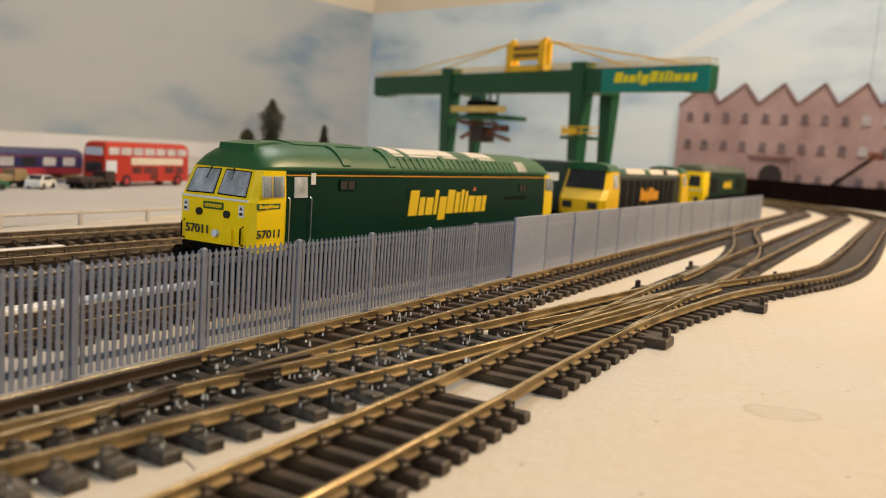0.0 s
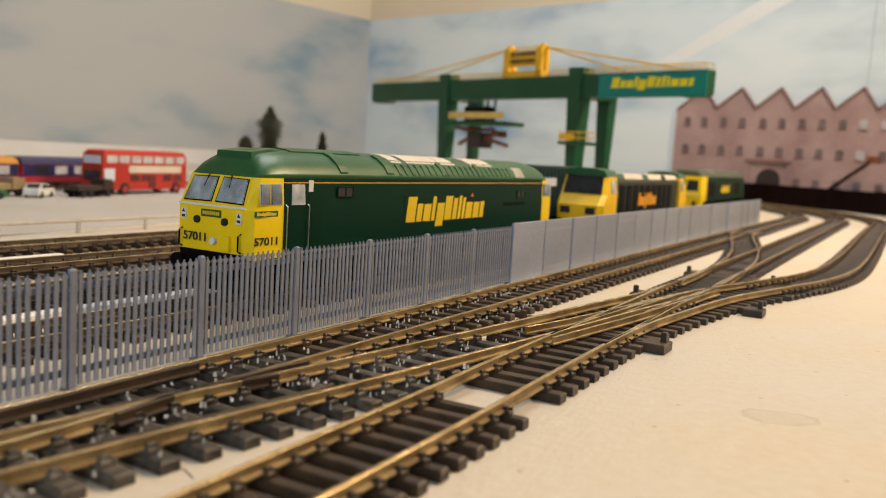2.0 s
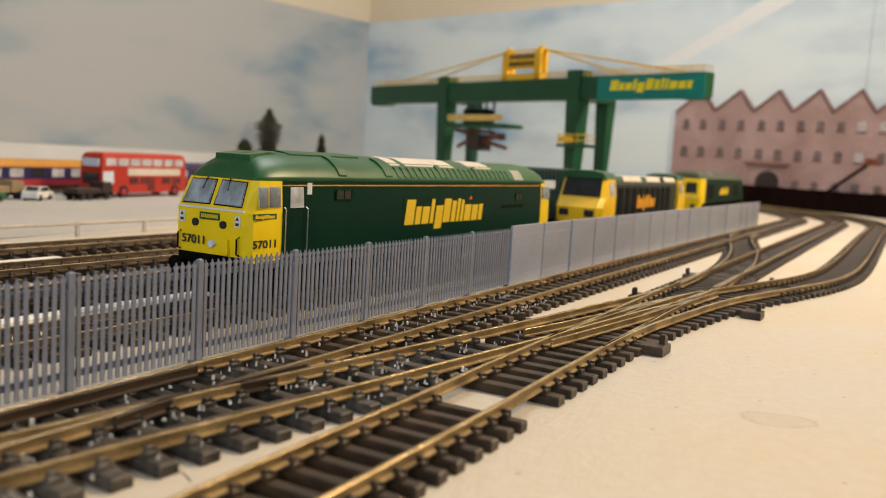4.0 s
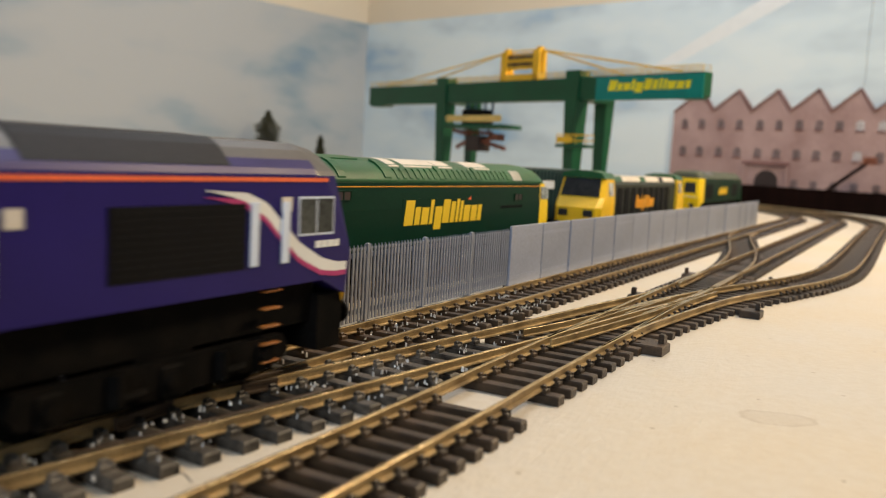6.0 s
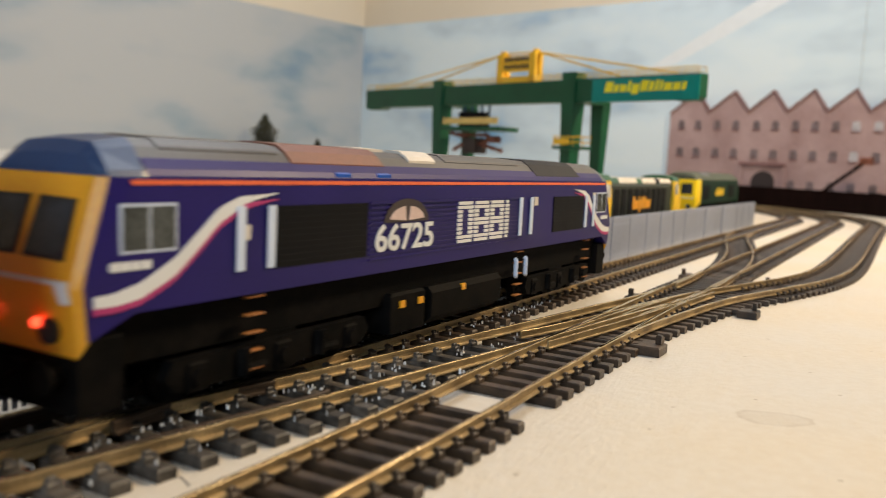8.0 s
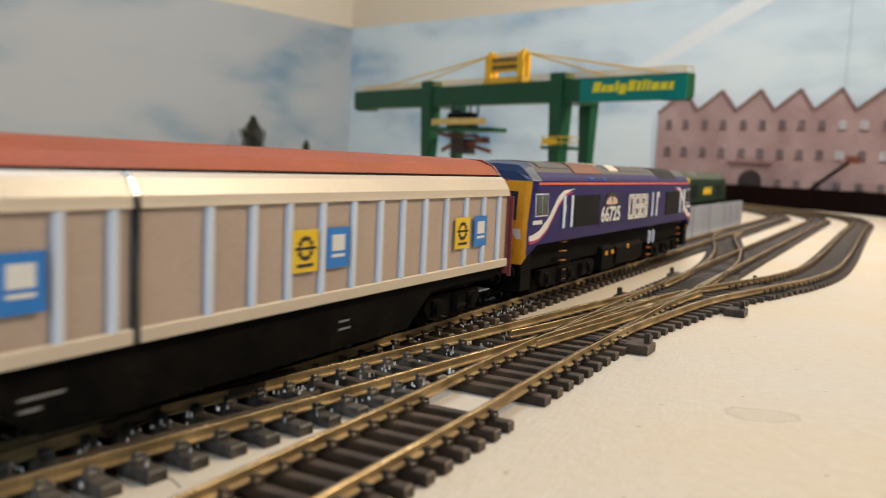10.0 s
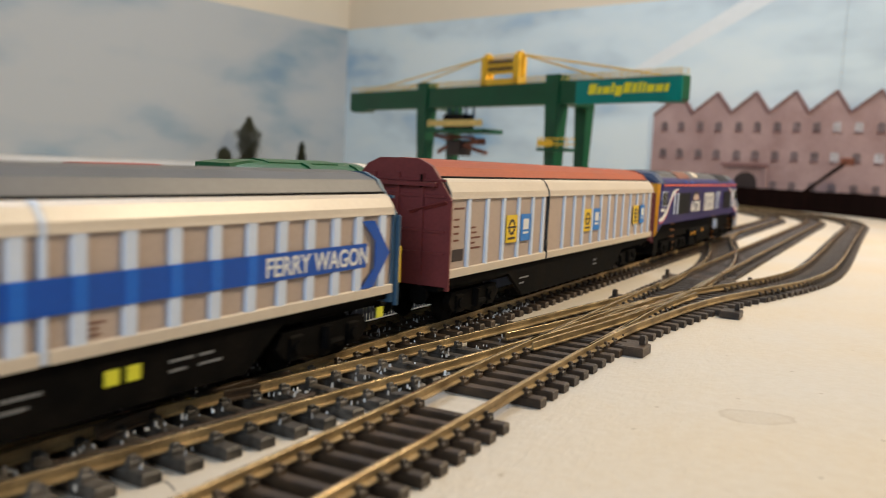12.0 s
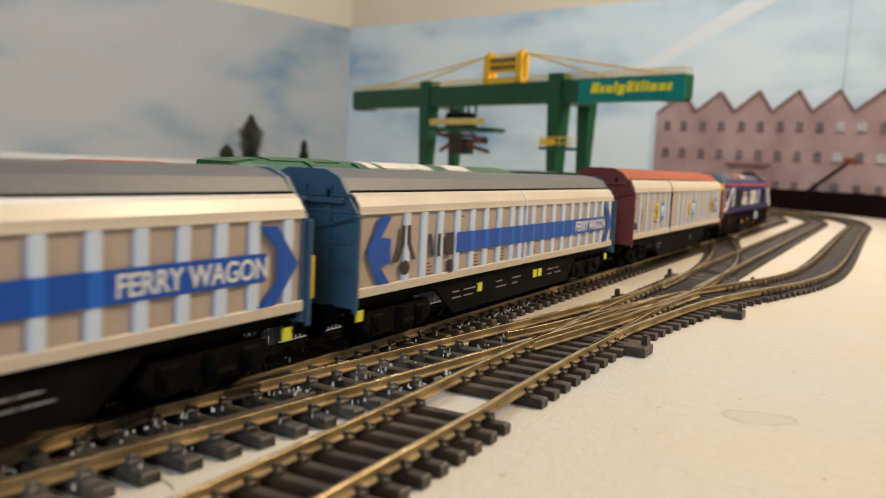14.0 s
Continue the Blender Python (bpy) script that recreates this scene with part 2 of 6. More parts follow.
def sky_print(name, seed, dim=1.0, blue=0.0, cool=0.0):
    """A printed sky sheet: pale grey cloud with soft blue gaps. dim, cool: the wall's light, put into the print."""
    m = mat(name, (0.70, 0.72, 0.74), 0.6, var=0.03, scale=3, fine=300, bump=0.02)
    nt = m.node_tree
    b = nt.nodes["Principled BSDF"]
    coord = nt.nodes.new("ShaderNodeTexCoord")
    mp = nt.nodes.new("ShaderNodeMapping")
    mp.inputs["Location"].default_value = (seed, seed * 0.7, seed * 0.3)
    mp.inputs["Scale"].default_value = (1.0, 1.0, 2.3)
    nt.links.new(coord.outputs["Object"], mp.inputs["Vector"])
    n = nt.nodes.new("ShaderNodeTexNoise")
    n.inputs["Scale"].default_value, n.inputs["Detail"].default_value, n.inputs["Roughness"].default_value = 4.0, 3.0, 0.45
    nt.links.new(mp.outputs[0], n.inputs["Vector"])
    ramp = nt.nodes.new("ShaderNodeValToRGB")
    el = ramp.color_ramp.elements
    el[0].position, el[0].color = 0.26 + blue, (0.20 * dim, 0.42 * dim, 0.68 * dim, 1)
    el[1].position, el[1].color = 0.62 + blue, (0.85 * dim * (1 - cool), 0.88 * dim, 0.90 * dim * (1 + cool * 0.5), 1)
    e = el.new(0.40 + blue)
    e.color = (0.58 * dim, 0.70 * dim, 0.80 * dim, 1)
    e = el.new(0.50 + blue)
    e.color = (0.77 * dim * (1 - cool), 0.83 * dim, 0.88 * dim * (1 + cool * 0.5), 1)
    nt.links.new(n.outputs["Fac"], ramp.inputs["Fac"])
    nt.links.new(ramp.outputs["Color"], b.inputs["Base Color"])
    return m


BOARD = board_material()
# The left wall's weaker light and the back wall's cooler light are in these colours.
SKY_LEFT = sky_print("sky_sheet_dim_light", 3.1, 0.60, -0.07)
SKY_BACK = sky_print("sky_sheet_cool_light", 8.4, 0.96, -0.015, 0.09)


# ---- mesh helpers (millimetres) ----
def P(x, y, z, rz=0.0, rx=0.0, ry=0.0):
    return pose(x / 1000, y / 1000, z / 1000, rx, ry, rz)


def mesh_of(name, bm, *mats):
    bmesh.ops.recalc_face_normals(bm, faces=bm.faces)
    me = bpy.data.meshes.new(name)
    bmesh.ops.scale(bm, vec=(0.001, 0.001, 0.001), verts=bm.verts)
    bm.to_mesh(me)
    bm.free()
    for m in mats:
        me.materials.append(m)
    return me


def part(name, bm, material, parent, label=""):
    ob = new(name, mesh_of(name, bm, *(material if isinstance(material, (list, tuple)) else (material,))))
    ob.parent = parent
    return tagged(ob, label)


def thing(name, m, label, category, group="", kind=""):
    ob = new(name)
    ob.empty_display_size = 0.01
    ob.matrix_world = m
    return tagged(ob, label, category, group, kind)


def solid(name, bm, material, label, category="", kind="structure", m=None):
    ob = new(name, mesh_of(name, bm, *(material if isinstance(material, (list, tuple)) else (material,))))
    if m is not None:
        ob.matrix_world = m
    return tagged(ob, label, category, "", kind)


def hexa(bm, pts, mi=0):
    """A closed block from eight points: four below, four above, in the same order."""
    v = [bm.verts.new(p) for p in pts]
    for q in ((0, 1, 2, 3), (4, 5, 6, 7), (0, 1, 5, 4), (1, 2, 6, 5), (2, 3, 7, 6), (3, 0, 4, 7)):
        bm.faces.new([v[i] for i in q]).material_index = mi
    return v


def box(bm, x0, x1, y0, y1, z0, z1, b=0.0, mi=0):
    """A block, with its upper edges chamfered by b."""
    if b <= 0:
        return hexa(bm, [(x0, y0, z0), (x1, y0, z0), (x1, y1, z0), (x0, y1, z0), (x0, y0, z1), (x1, y0, z1), (x1, y1, z1), (x0, y1, z1)], mi)
    rings = [[(x0, y0, z0), (x1, y0, z0), (x1, y1, z0), (x0, y1, z0)],
             [(x0, y0, z1 - b), (x1, y0, z1 - b), (x1, y1, z1 - b), (x0, y1, z1 - b)],
             [(x0 + b, y0 + b, z1), (x1 - b, y0 + b, z1), (x1 - b, y1 - b, z1), (x0 + b, y1 - b, z1)]]
    return loft(bm, rings, True, True, True, mi)


def loft(bm, rings, closed=True, cap0=True, cap1=True, mi=0):
    vs = [[bm.verts.new(p) for p in r] for r in rings]
    n = len(vs[0])
    for a, b in zip(vs, vs[1:]):
        for i in range(n if closed else n - 1):
            j = (i + 1) % n
            bm.faces.new((a[i], a[j], b[j], b[i])).material_index = mi
    if cap0:
        bm.faces.new(vs[0]).material_index = mi
    if cap1:
        bm.faces.new(vs[-1]).material_index = mi
    return vs


def prism(bm, outline, axis, a, b, mi=0):
    """An outline of two coordinates, drawn out along axis 'x', 'y' or 'z' from a to b."""
    def at(p, c):
        return (c, p[0], p[1]) if axis == "x" else (p[0], c, p[1]) if axis == "y" else (p[0], p[1], c)
    return loft(bm, [[at(p, a) for p in outline], [at(p, b) for p in outline]], True, True, True, mi)


def slab(bm, pts, h, mi=0):
    """A flat polygon thickened by h along its normal."""
    q = [Vector(p) for p in pts]
    n = (q[1] - q[0]).cross(q[-1] - q[0]).normalized() * h
    return loft(bm, [[tuple(p) for p in q], [tuple(p + n) for p in q]])


def cyl(bm, c, r, axis, length, seg=14, r2=None, mi=0):
    r2 = r if r2 is None else r2
    rings = []
    for rad, d in ((r, -length / 2), (r2, length / 2)):
        ring = []
        for i in range(seg):
            a = 2 * math.pi * i / seg
            u, v = rad * math.cos(a), rad * math.sin(a)
            o = (d, u, v) if axis == "x" else (u, d, v) if axis == "y" else (u, v, d)
            ring.append((c[0] + o[0], c[1] + o[1], c[2] + o[2]))
        rings.append(ring)
    return loft(bm, rings, mi=mi)


def tube(bm, pts, r, seg=6):
    q = [Vector(p) for p in pts]
    rings = []
    for i, p in enumerate(q):
        d = (q[min(i + 1, len(q) - 1)] - q[max(i - 1, 0)]).normalized()
        up = Vector((0, 0, 1)) if abs(d.z) < 0.9 else Vector((1, 0, 0))
        s = d.cross(up).normalized()
        t = s.cross(d)
        rings.append([tuple(p + s * r * math.cos(2 * math.pi * k / seg) + t * r * math.sin(2 * math.pi * k / seg)) for k in range(seg)])
    return loft(bm, rings)


def bm_new():
    return bmesh.new()


def writing(name, words, height, width, m, material, parent, depth=0.12):
    """Words in the built-in font, fitted to a height and a width in millimetres."""
    cu = bpy.data.curves.new("words", "FONT")
    cu.body, cu.extrude, cu.offset = words, 0.02, 0.018
    ob = bpy.data.objects.new("words", cu)
    scene.collection.objects.link(ob)
    bpy.context.view_layer.update()
    me = bpy.data.meshes.new_from_object(ob.evaluated_get(bpy.context.evaluated_depsgraph_get()))
    bpy.data.objects.remove(ob)
    co = np.array([v.co for v in me.vertices])
    lo, hi = co.min(0), co.max(0)
    k = np.array([width / (hi[0] - lo[0]), height / (hi[1] - lo[1]), depth / (hi[2] - lo[2])]) * 0.001
    for v in me.vertices:
        v.co = Vector((v.co - Vector(lo)) * Vector(k))
    me.materials.append(material)
    made = new(name, me)
    made.parent = parent
    made.matrix_local = m
    return made

# ---- setting ----
CORNER = Vector((2053.9, 1447.5, 0))
BACK_DIR = Vector((-0.1930, -0.9812, 0))
LEFT_DIR = Vector((-0.9812, 0.1930, 0))


def wall_frame(direction):
    """A pose at the room's corner: x along the wall, y out of the room."""
    out = Vector((0, 0, 1)).cross(direction)
    if out.dot(CORNER) < 0:
        out = -out
    m = Matrix((direction, out, direction.cross(out))).transposed().to_4x4()
    m.translation = CORNER / 1000
    return m


def setting():
    bm = bm_new()
    box(bm, -2080, 2300, -160, 2000, -20, 0)
    solid("floor", bm, BOARD, "cream-painted model railway baseboard with specks and a stain")
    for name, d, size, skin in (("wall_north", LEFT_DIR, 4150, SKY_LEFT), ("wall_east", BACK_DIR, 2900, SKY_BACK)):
        m = wall_frame(d)
        up = 1 if m.to_3x3().col[2].z > 0 else -1
        bm = bm_new()
        box(bm, -60, size, 0, 60, min(0, up * 1500), max(0, up * 1500))
        w = solid(name, bm, CREAM_WALL, "cream-painted room wall behind the layout", m=m)
        x = -2.0 if name == "wall_north" else 1.0
        k = 0
        while x < size - 10:
            wide = (1367 if k == 0 else 880) if name == "wall_east" else 5000
            bm = bm_new()
            z0, z1 = (37, 437) if name == "wall_north" else (4, 437)
            zz = sorted((up * z0, up * z1))
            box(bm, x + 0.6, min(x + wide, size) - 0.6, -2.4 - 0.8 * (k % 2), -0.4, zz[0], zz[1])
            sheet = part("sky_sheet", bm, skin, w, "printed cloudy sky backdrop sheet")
            x += wide
            k += 1
        bm = bm_new()
        zz = sorted((0, up * (36 if name == "wall_north" else 3.6)))
        box(bm, 4, size, -5.0, -0.3, zz[0], zz[1])
        part("skirting_board", bm, WHITE_BOARD, w, "white board below the sky sheet")
    # Unseen shell round the layout, added to hold down the ambient light.
    bm = bm_new()
    box(bm, -2100, 2500, -1500, 2300, 1500, 1540)
    solid("ceiling", bm, CEILING, "unseen cream ceiling, toned down to bounce less light")
    bm = bm_new()
    box(bm, -2140, -2100, -1500, 2300, -900, 1500)
    solid("wall_west", bm, DARK_ROOM, "unseen room wall, darkened to cut bounced light")
    bm = bm_new()
    box(bm, -2100, 2500, -1540, -1500, -900, 1500)
    solid("wall_south", bm, DARK_ROOM, "unseen room wall, darkened to cut bounced light")
    bm = bm_new()
    box(bm, -2100, 2500, -1500, 2300, -940, -900)
    solid("carpet", bm, DARK_ROOM, "unseen room floor below the layout, darkened to cut bounced light")


setting()

# ---- track ----
HG = 8.7          # half the distance between rail centres
RAIL_Z = 3.0      # underside of the rail


def smooth(points, step=6.0):
    """A Catmull-Rom curve through plan points, at even steps."""
    q = [Vector((*p, 0)) for p in points]
    q = [q[0] * 2 - q[1]] + q + [q[-1] * 2 - q[-2]]
    out = []
    for i in range(1, len(q) - 2):
        a, b, c, d = q[i - 1:i + 3]
        n = max(2, int((c - b).length / step))
        for k in range(n):
            t = k / n
            out.append(0.5 * ((2 * b) + (c - a) * t + (2 * a - 5 * b + 4 * c - d) * t * t + (3 * b - a - 3 * c + d) * t ** 3))
    out.append(q[-2])
    return out


def arc_tail(y, r, x1, sweep=100, step=3.0):
    """Points of a left-hand curve of radius r that leaves the line of that y at x1."""
    return [(x1 + r * math.sin(radians(a)), y + r - r * math.cos(radians(a))) for a in np.arange(step, sweep, step)]


def offset(line, d):
    out = []
    for i, p in enumerate(line):
        t = (line[min(i + 1, len(line) - 1)] - line[max(i - 1, 0)]).normalized()
        out.append(p + Vector((-t.y, t.x, 0)) * d)
    return out


RAIL_SHAPE = ((-1.15, 0.0), (1.15, 0.0), (1.15, 0.35), (0.35, 0.6), (0.35, 1.55), (0.55, 1.75), (0.55, 2.4), (0.42, 2.5), (-0.42, 2.5), (-0.55, 2.4), (-0.55, 1.75), (-0.35, 1.55), (-0.35, 0.6), (-1.15, 0.35))


BLADE_SHAPE = tuple((a * 0.62, b) for a, b in RAIL_SHAPE)


def rail_mesh(line, z=RAIL_Z, shape=RAIL_SHAPE):
    bm = bm_new()
    rings = []
    for i, p in enumerate(line):
        t = (line[min(i + 1, len(line) - 1)] - line[max(i - 1, 0)]).normalized()
        n = Vector((-t.y, t.x, 0))
        rings.append([(p.x + n.x * a, p.y + n.y * a, z + b) for a, b in shape])
    loft(bm, rings)
    bm.faces.ensure_lookup_table()
    for f in bm.faces:
        if abs(f.calc_center_median().z - (z + 2.5)) < 0.08:
            f.material_index = 1
    return bm


def add_rail(parent, line, name="rail", label="", skin=None):
    return part(name, rail_mesh(line, RAIL_Z, BLADE_SHAPE if name == "blade" else RAIL_SHAPE), (CHECK_BROWN, CHECK_BROWN) if name == "check_rail" else skin or (RAIL_SIDE, RAIL_TOP), parent, label)


def sleeper_mesh(name, half_a, half_b, width, material, rails=(-HG, HG), b=0.35):
    """A moulded sleeper from -half_a to half_b across the track, with a chair on both sides of each rail."""
    bm = bm_new()
    box(bm, -width / 2, width / 2, -half_a, half_b, 0.0, 2.3, b)
    for r in rails:
        for s in (-1, 1):
            box(bm, -width * 0.36, width * 0.36, r + s * 1.35 - 0.9, r + s * 1.35 + 0.9, 2.2, 3.5, 0.3)
            box(bm, -width * 0.2, width * 0.2, r + s * 1.0 - 0.5, r + s * 1.0 + 0.5, 3.4, 4.3, 0.25)
            cyl(bm, (width * 0.22, r + s * 1.95, 3.6), 0.36, "z", 0.6, 6)
        box(bm, -width * 0.36, width * 0.36, r - 0.5, r + 0.5, 2.2, 3.0)
    return mesh_of(name, bm, material)


def lay(parent, line, spacing, me, skip=(), start=0.0):
    """Sleepers along a line; skip: stretches of x that hold none."""
    run, nxt = 0.0, start
    for a, b in zip(line, line[1:]):
        d = (b - a).length
        while nxt <= run + d:
            p = a.lerp(b, (nxt - run) / d)
            nxt += spacing
            if any(s0 <= p.x <= s1 and p.y < 300 for s0, s1 in skip):
                continue
            ob = new("sleeper", me)
            ob.parent = parent
            ob.matrix_local = P(p.x + random.uniform(-0.25, 0.25), p.y, 0, math.degrees(math.atan2(b.y - a.y, b.x - a.x)) + random.uniform(-0.5, 0.5))
        run += d


Y_MAIN = 137.8


def y_front(x):
    return 82.3 + 0.014 * (min(max(x, 84), 400) - 84)


def y_cross(x):
    return 126.7 - 0.1477 * (x - 74.6)


MAIN_LINE = smooth([(-1900, Y_MAIN), (1180, Y_MAIN)], 20) + [Vector((*p, 0)) for p in arc_tail(Y_MAIN, 520, 1180)]
FRONT_LINE = smooth([(-420, 82.3)] + [(x, y_front(x)) for x in (84, 200, 320, 400, 520)] + [(640, 87), (1180, 87)], 12) + [Vector((*p, 0)) for p in arc_tail(87, 571, 1180)]
CROSS_LINE = smooth([(-60, 139.0), (10, 134.6), (74.6, y_cross(74.6)), (130, y_cross(130)), (200, y_cross(200)), (250, y_cross(250) + 0.2), (300, 94.6), (350, 88.0), (400, 86.6)], 8)
THIRD_LINE = smooth([(235, 84.4), (270, 83.8), (306, 80.9), (371, 72.4), (430, 57.4), (480, 45.0), (535, 37.5), (600, 34.8), (690, 34.4), (820, 35.2), (980, 36.0), (1180, 36.0)], 8) + [Vector((*p, 0)) for p in arc_tail(36, 622, 1180)]
RETURN_LINE = smooth([(400, 85.0), (440, 85.6), (528, 90.0), (620, 102.5), (710, 120.5), (780, 132.5), (840, 137.0), (870, 137.8)], 10)


def tracks():
    plain = sleeper_mesh("sleeper", 14.6, 14.6, 3.3, SLEEPER)
    grey = sleeper_mesh("sleeper", 15.6, 15.6, 4.2, SLEEPER_GREY)
    t = thing("main_track", P(0, 0, 0), "straight model railway track of brown rails on dark sleepers", "track")
    for s in (1, -1):
        add_rail(t, offset(MAIN_LINE, s * HG))
    lay(t, MAIN_LINE, 8.9, sleeper_mesh("sleeper", 15.4, 15.4, 3.9, SLEEPER), skip=((20, 176), (-1900, -200)))
    t = thing("front_track", P(0, 0, 0), "model railway track curving away with brassy rails", "track")
    for s in (1, -1):
        add_rail(t, offset(FRONT_LINE, s * HG))
    lay(t, FRONT_LINE, 7.25, plain, skip=((164.5, 470), (-420, -60)), start=2.0)
    t = thing("outer_track", P(0, 0, 0), "curved model railway track on close dark sleepers", "track")
    for s in (1, -1):
        add_rail(t, [p for p in offset(THIRD_LINE, s * HG)])
    lay(t, THIRD_LINE, 7.25, plain, skip=((0, 418),))
    t = thing("return_crossover", P(0, 0, 0), "model railway crossover track joining two lines", "track")
    for s in (1, -1):
        add_rail(t, offset(RETURN_LINE, s * HG))
    lay(t, RETURN_LINE, 8.6, plain, skip=((0, 470), (780, 900)))
    # near turnout: long dusty timbers carry the straight and the diverging rails
    t = thing("turnout", P(0, 0, 0), "model railway turnout with dusty grey sleepers and frog", "turnout")
    for s in (1, -1):
        add_rail(t, [p for p in offset(CROSS_LINE, s * HG) if p.x > (-60 if s < 0 else -20)])
    x = 22.0
    while x < 232:
        yc = y_cross(x)
        lo, hi = yc - HG - 6.4, (Y_MAIN + 15.0 if x < 174 else yc + 15.0)
        if x > 176:
            lo = max(lo, y_front(x) + 15.5)
        me = sleeper_mesh("sleeper", (lo + hi) / 2 - lo, hi - (lo + hi) / 2, 4.2, SLEEPER_GREY,
                          [r - (lo + hi) / 2 for r in ((Y_MAIN + HG, Y_MAIN - HG, yc + HG, yc - HG) if x < 174 else (yc + HG, yc - HG)) if lo + 2 < r < hi - 2], 0.4)
        ob = new("sleeper", me)
        ob.parent = t
        ob.matrix_local = P(x, (lo + hi) / 2, 0, -3.0 + random.uniform(-0.6, 0.6))
        x += 8.75
    for pts in (((82, Y_MAIN + 6.4), (88, Y_MAIN + 7.0), (135, Y_MAIN + 7.0), (141, Y_MAIN + 6.2)),
                ((88, y_cross(88) - 6.2), (96, y_cross(96) - 7.0), (140, y_cross(140) - 7.0), (148, y_cross(148) - 6.0)),
                ((100, 133.2), (118, 130.9), (137, 126.2), (146, 124.0)), ((104, 127.6), (120, 129.0), (150, 128.0), (160, 126.6))):
        add_rail(t, smooth(pts, 6), "check_rail", "dark check rail beside the running rail")
    # slip: timbers under the crossing of the front track
    t = thing("double_slip", P(0, 0, 0), "model railway slip crossing with long timbers and blades", "turnout")
    x = 186.5
    while x < 470:
        lo = min(y_front(x), 84.4 if x < 262 else np.interp(x, (262, 306, 371, 430, 480), (84, 80.9, 72.4, 57.4, 44.5))) - 14.6
        hi = y_front(x) + (12.5 if x < 232 else 17.5 if x > 330 else 31.0 - 0.15 * (x - 232))
        mid = (lo + hi) / 2
        me = sleeper_mesh("sleeper", mid - lo, hi - mid, 4.0, SLEEPER, [r - mid for r in (y_front(x) + HG, y_front(x) - HG)], 0.3)
        ob = new("sleeper", me)
        ob.parent = t
        ob.matrix_local = P(x, mid, 0, random.uniform(-0.8, 0.8))
        x += 8.45
    for pts in (((232, 90.9), (262, 86.6), (300, 81.5), (350, 77.6), (395, 76.0)),
                ((240, 103.5), (262, 98.8), (300, 92.6), (330, 89.0)), ((268, 75.6), (310, 77.0), (350, 76.0), (385, 73.0)),
                ((275, 92.2), (330, 88.3), (380, 79.8), (425, 68.0)), ((300, 82.5), (322, 81.0), (352, 80.4)), ((296, 87.6), (318, 86.6), (346, 84.2))):
        add_rail(t, smooth(pts, 8), "blade", "thin brassy point blade")
    for x0, y0, y1 in ((264, 64.5, 116.0), (361, 50.5, 105.0), (461, 60.0, 105.5)):
        bm = bm_new()
        box(bm, x0 - 2.2, x0 + 2.2, y0, y1, 0.4, 2.6, 0.3)
        for y in (y0 + 1, y1 - 1):
            box(bm, x0 - 1.1, x0 + 1.1, y - 0.9, y + 0.9, 0.4, 6.0, 0.3)
        box(bm, x0 - 7, x0 + 3, y0 - 1, y0 + 7, 0.0, 3.0, 0.4)
        box(bm, x0 - 3, x0 + 9, y1 - 6, y1 + 1, 0.0, 2.8, 0.4)
        part("tie_bar", bm, SLEEPER, t, "black plastic tie bar with upright end lugs")
    # chips of solder and ballast on the near turnout
    chips = bm_new()
    for _ in range(620):
        x = random.uniform(48, 330)
        lane = random.choice((Y_MAIN - HG, Y_MAIN + HG, Y_MAIN, y_cross(x) + HG, y_cross(x) - HG, y_cross(x))) if x < 250 else random.choice((Y_MAIN + HG, Y_MAIN - HG))
        y = lane + random.choice((-1, 1)) * random.uniform(1.4, 4.2)
        a, top = random.uniform(0, 3.14), 2.35 + random.random() ** 2 * 0.9
        s = random.uniform(0.12, 0.42)
        u, v = Vector((math.cos(a), math.sin(a), 0)) * s, Vector((-math.sin(a), math.cos(a), 0)) * s * random.uniform(0.4, 0.9)
        c = Vector((x, y, 0))
        low = [tuple(c + d + Vector((0, 0, 2.1))) for d in (-u - v, u - v, u + v, v - u)]
        high = [tuple(c + d * 0.7 + Vector((0, 0, top + random.uniform(0, 0.4)))) for d in (-u - v, u - v, u + v, v - u)]
        hexa(chips, low + high)
    ob = new("track_debris", mesh_of("track_debris", chips, CHIP))
    tagged(ob, "pale chips of solder and ballast on the sleepers", "debris", kind="stuff")
    # sidings behind the fence
    far = sleeper_mesh("sleeper", 14.6, 14.6, 3.3, SLEEPER)
    for y, bend in ((200.9, 60), (254.0, 75), (308.0, 90), (362.0, 110)):
        line = smooth([(-150, y), (500, y), (760, y + bend * 0.12), (1050, y + bend)], 20)
        t = thing("siding_track", P(0, 0, 0), "brown siding track behind the palisade fence", "track", "depot sidings")
        for s in (1, -1):
            add_rail(t, offset(line, s * HG), skin=(RAIL_DULL, RAIL_SIDE))
        lay(t, line, 8.6, far, skip=((700, 1200),))


tracks()

# ---- fences ----
FENCE_Y, PANEL = 160.9, 38.46


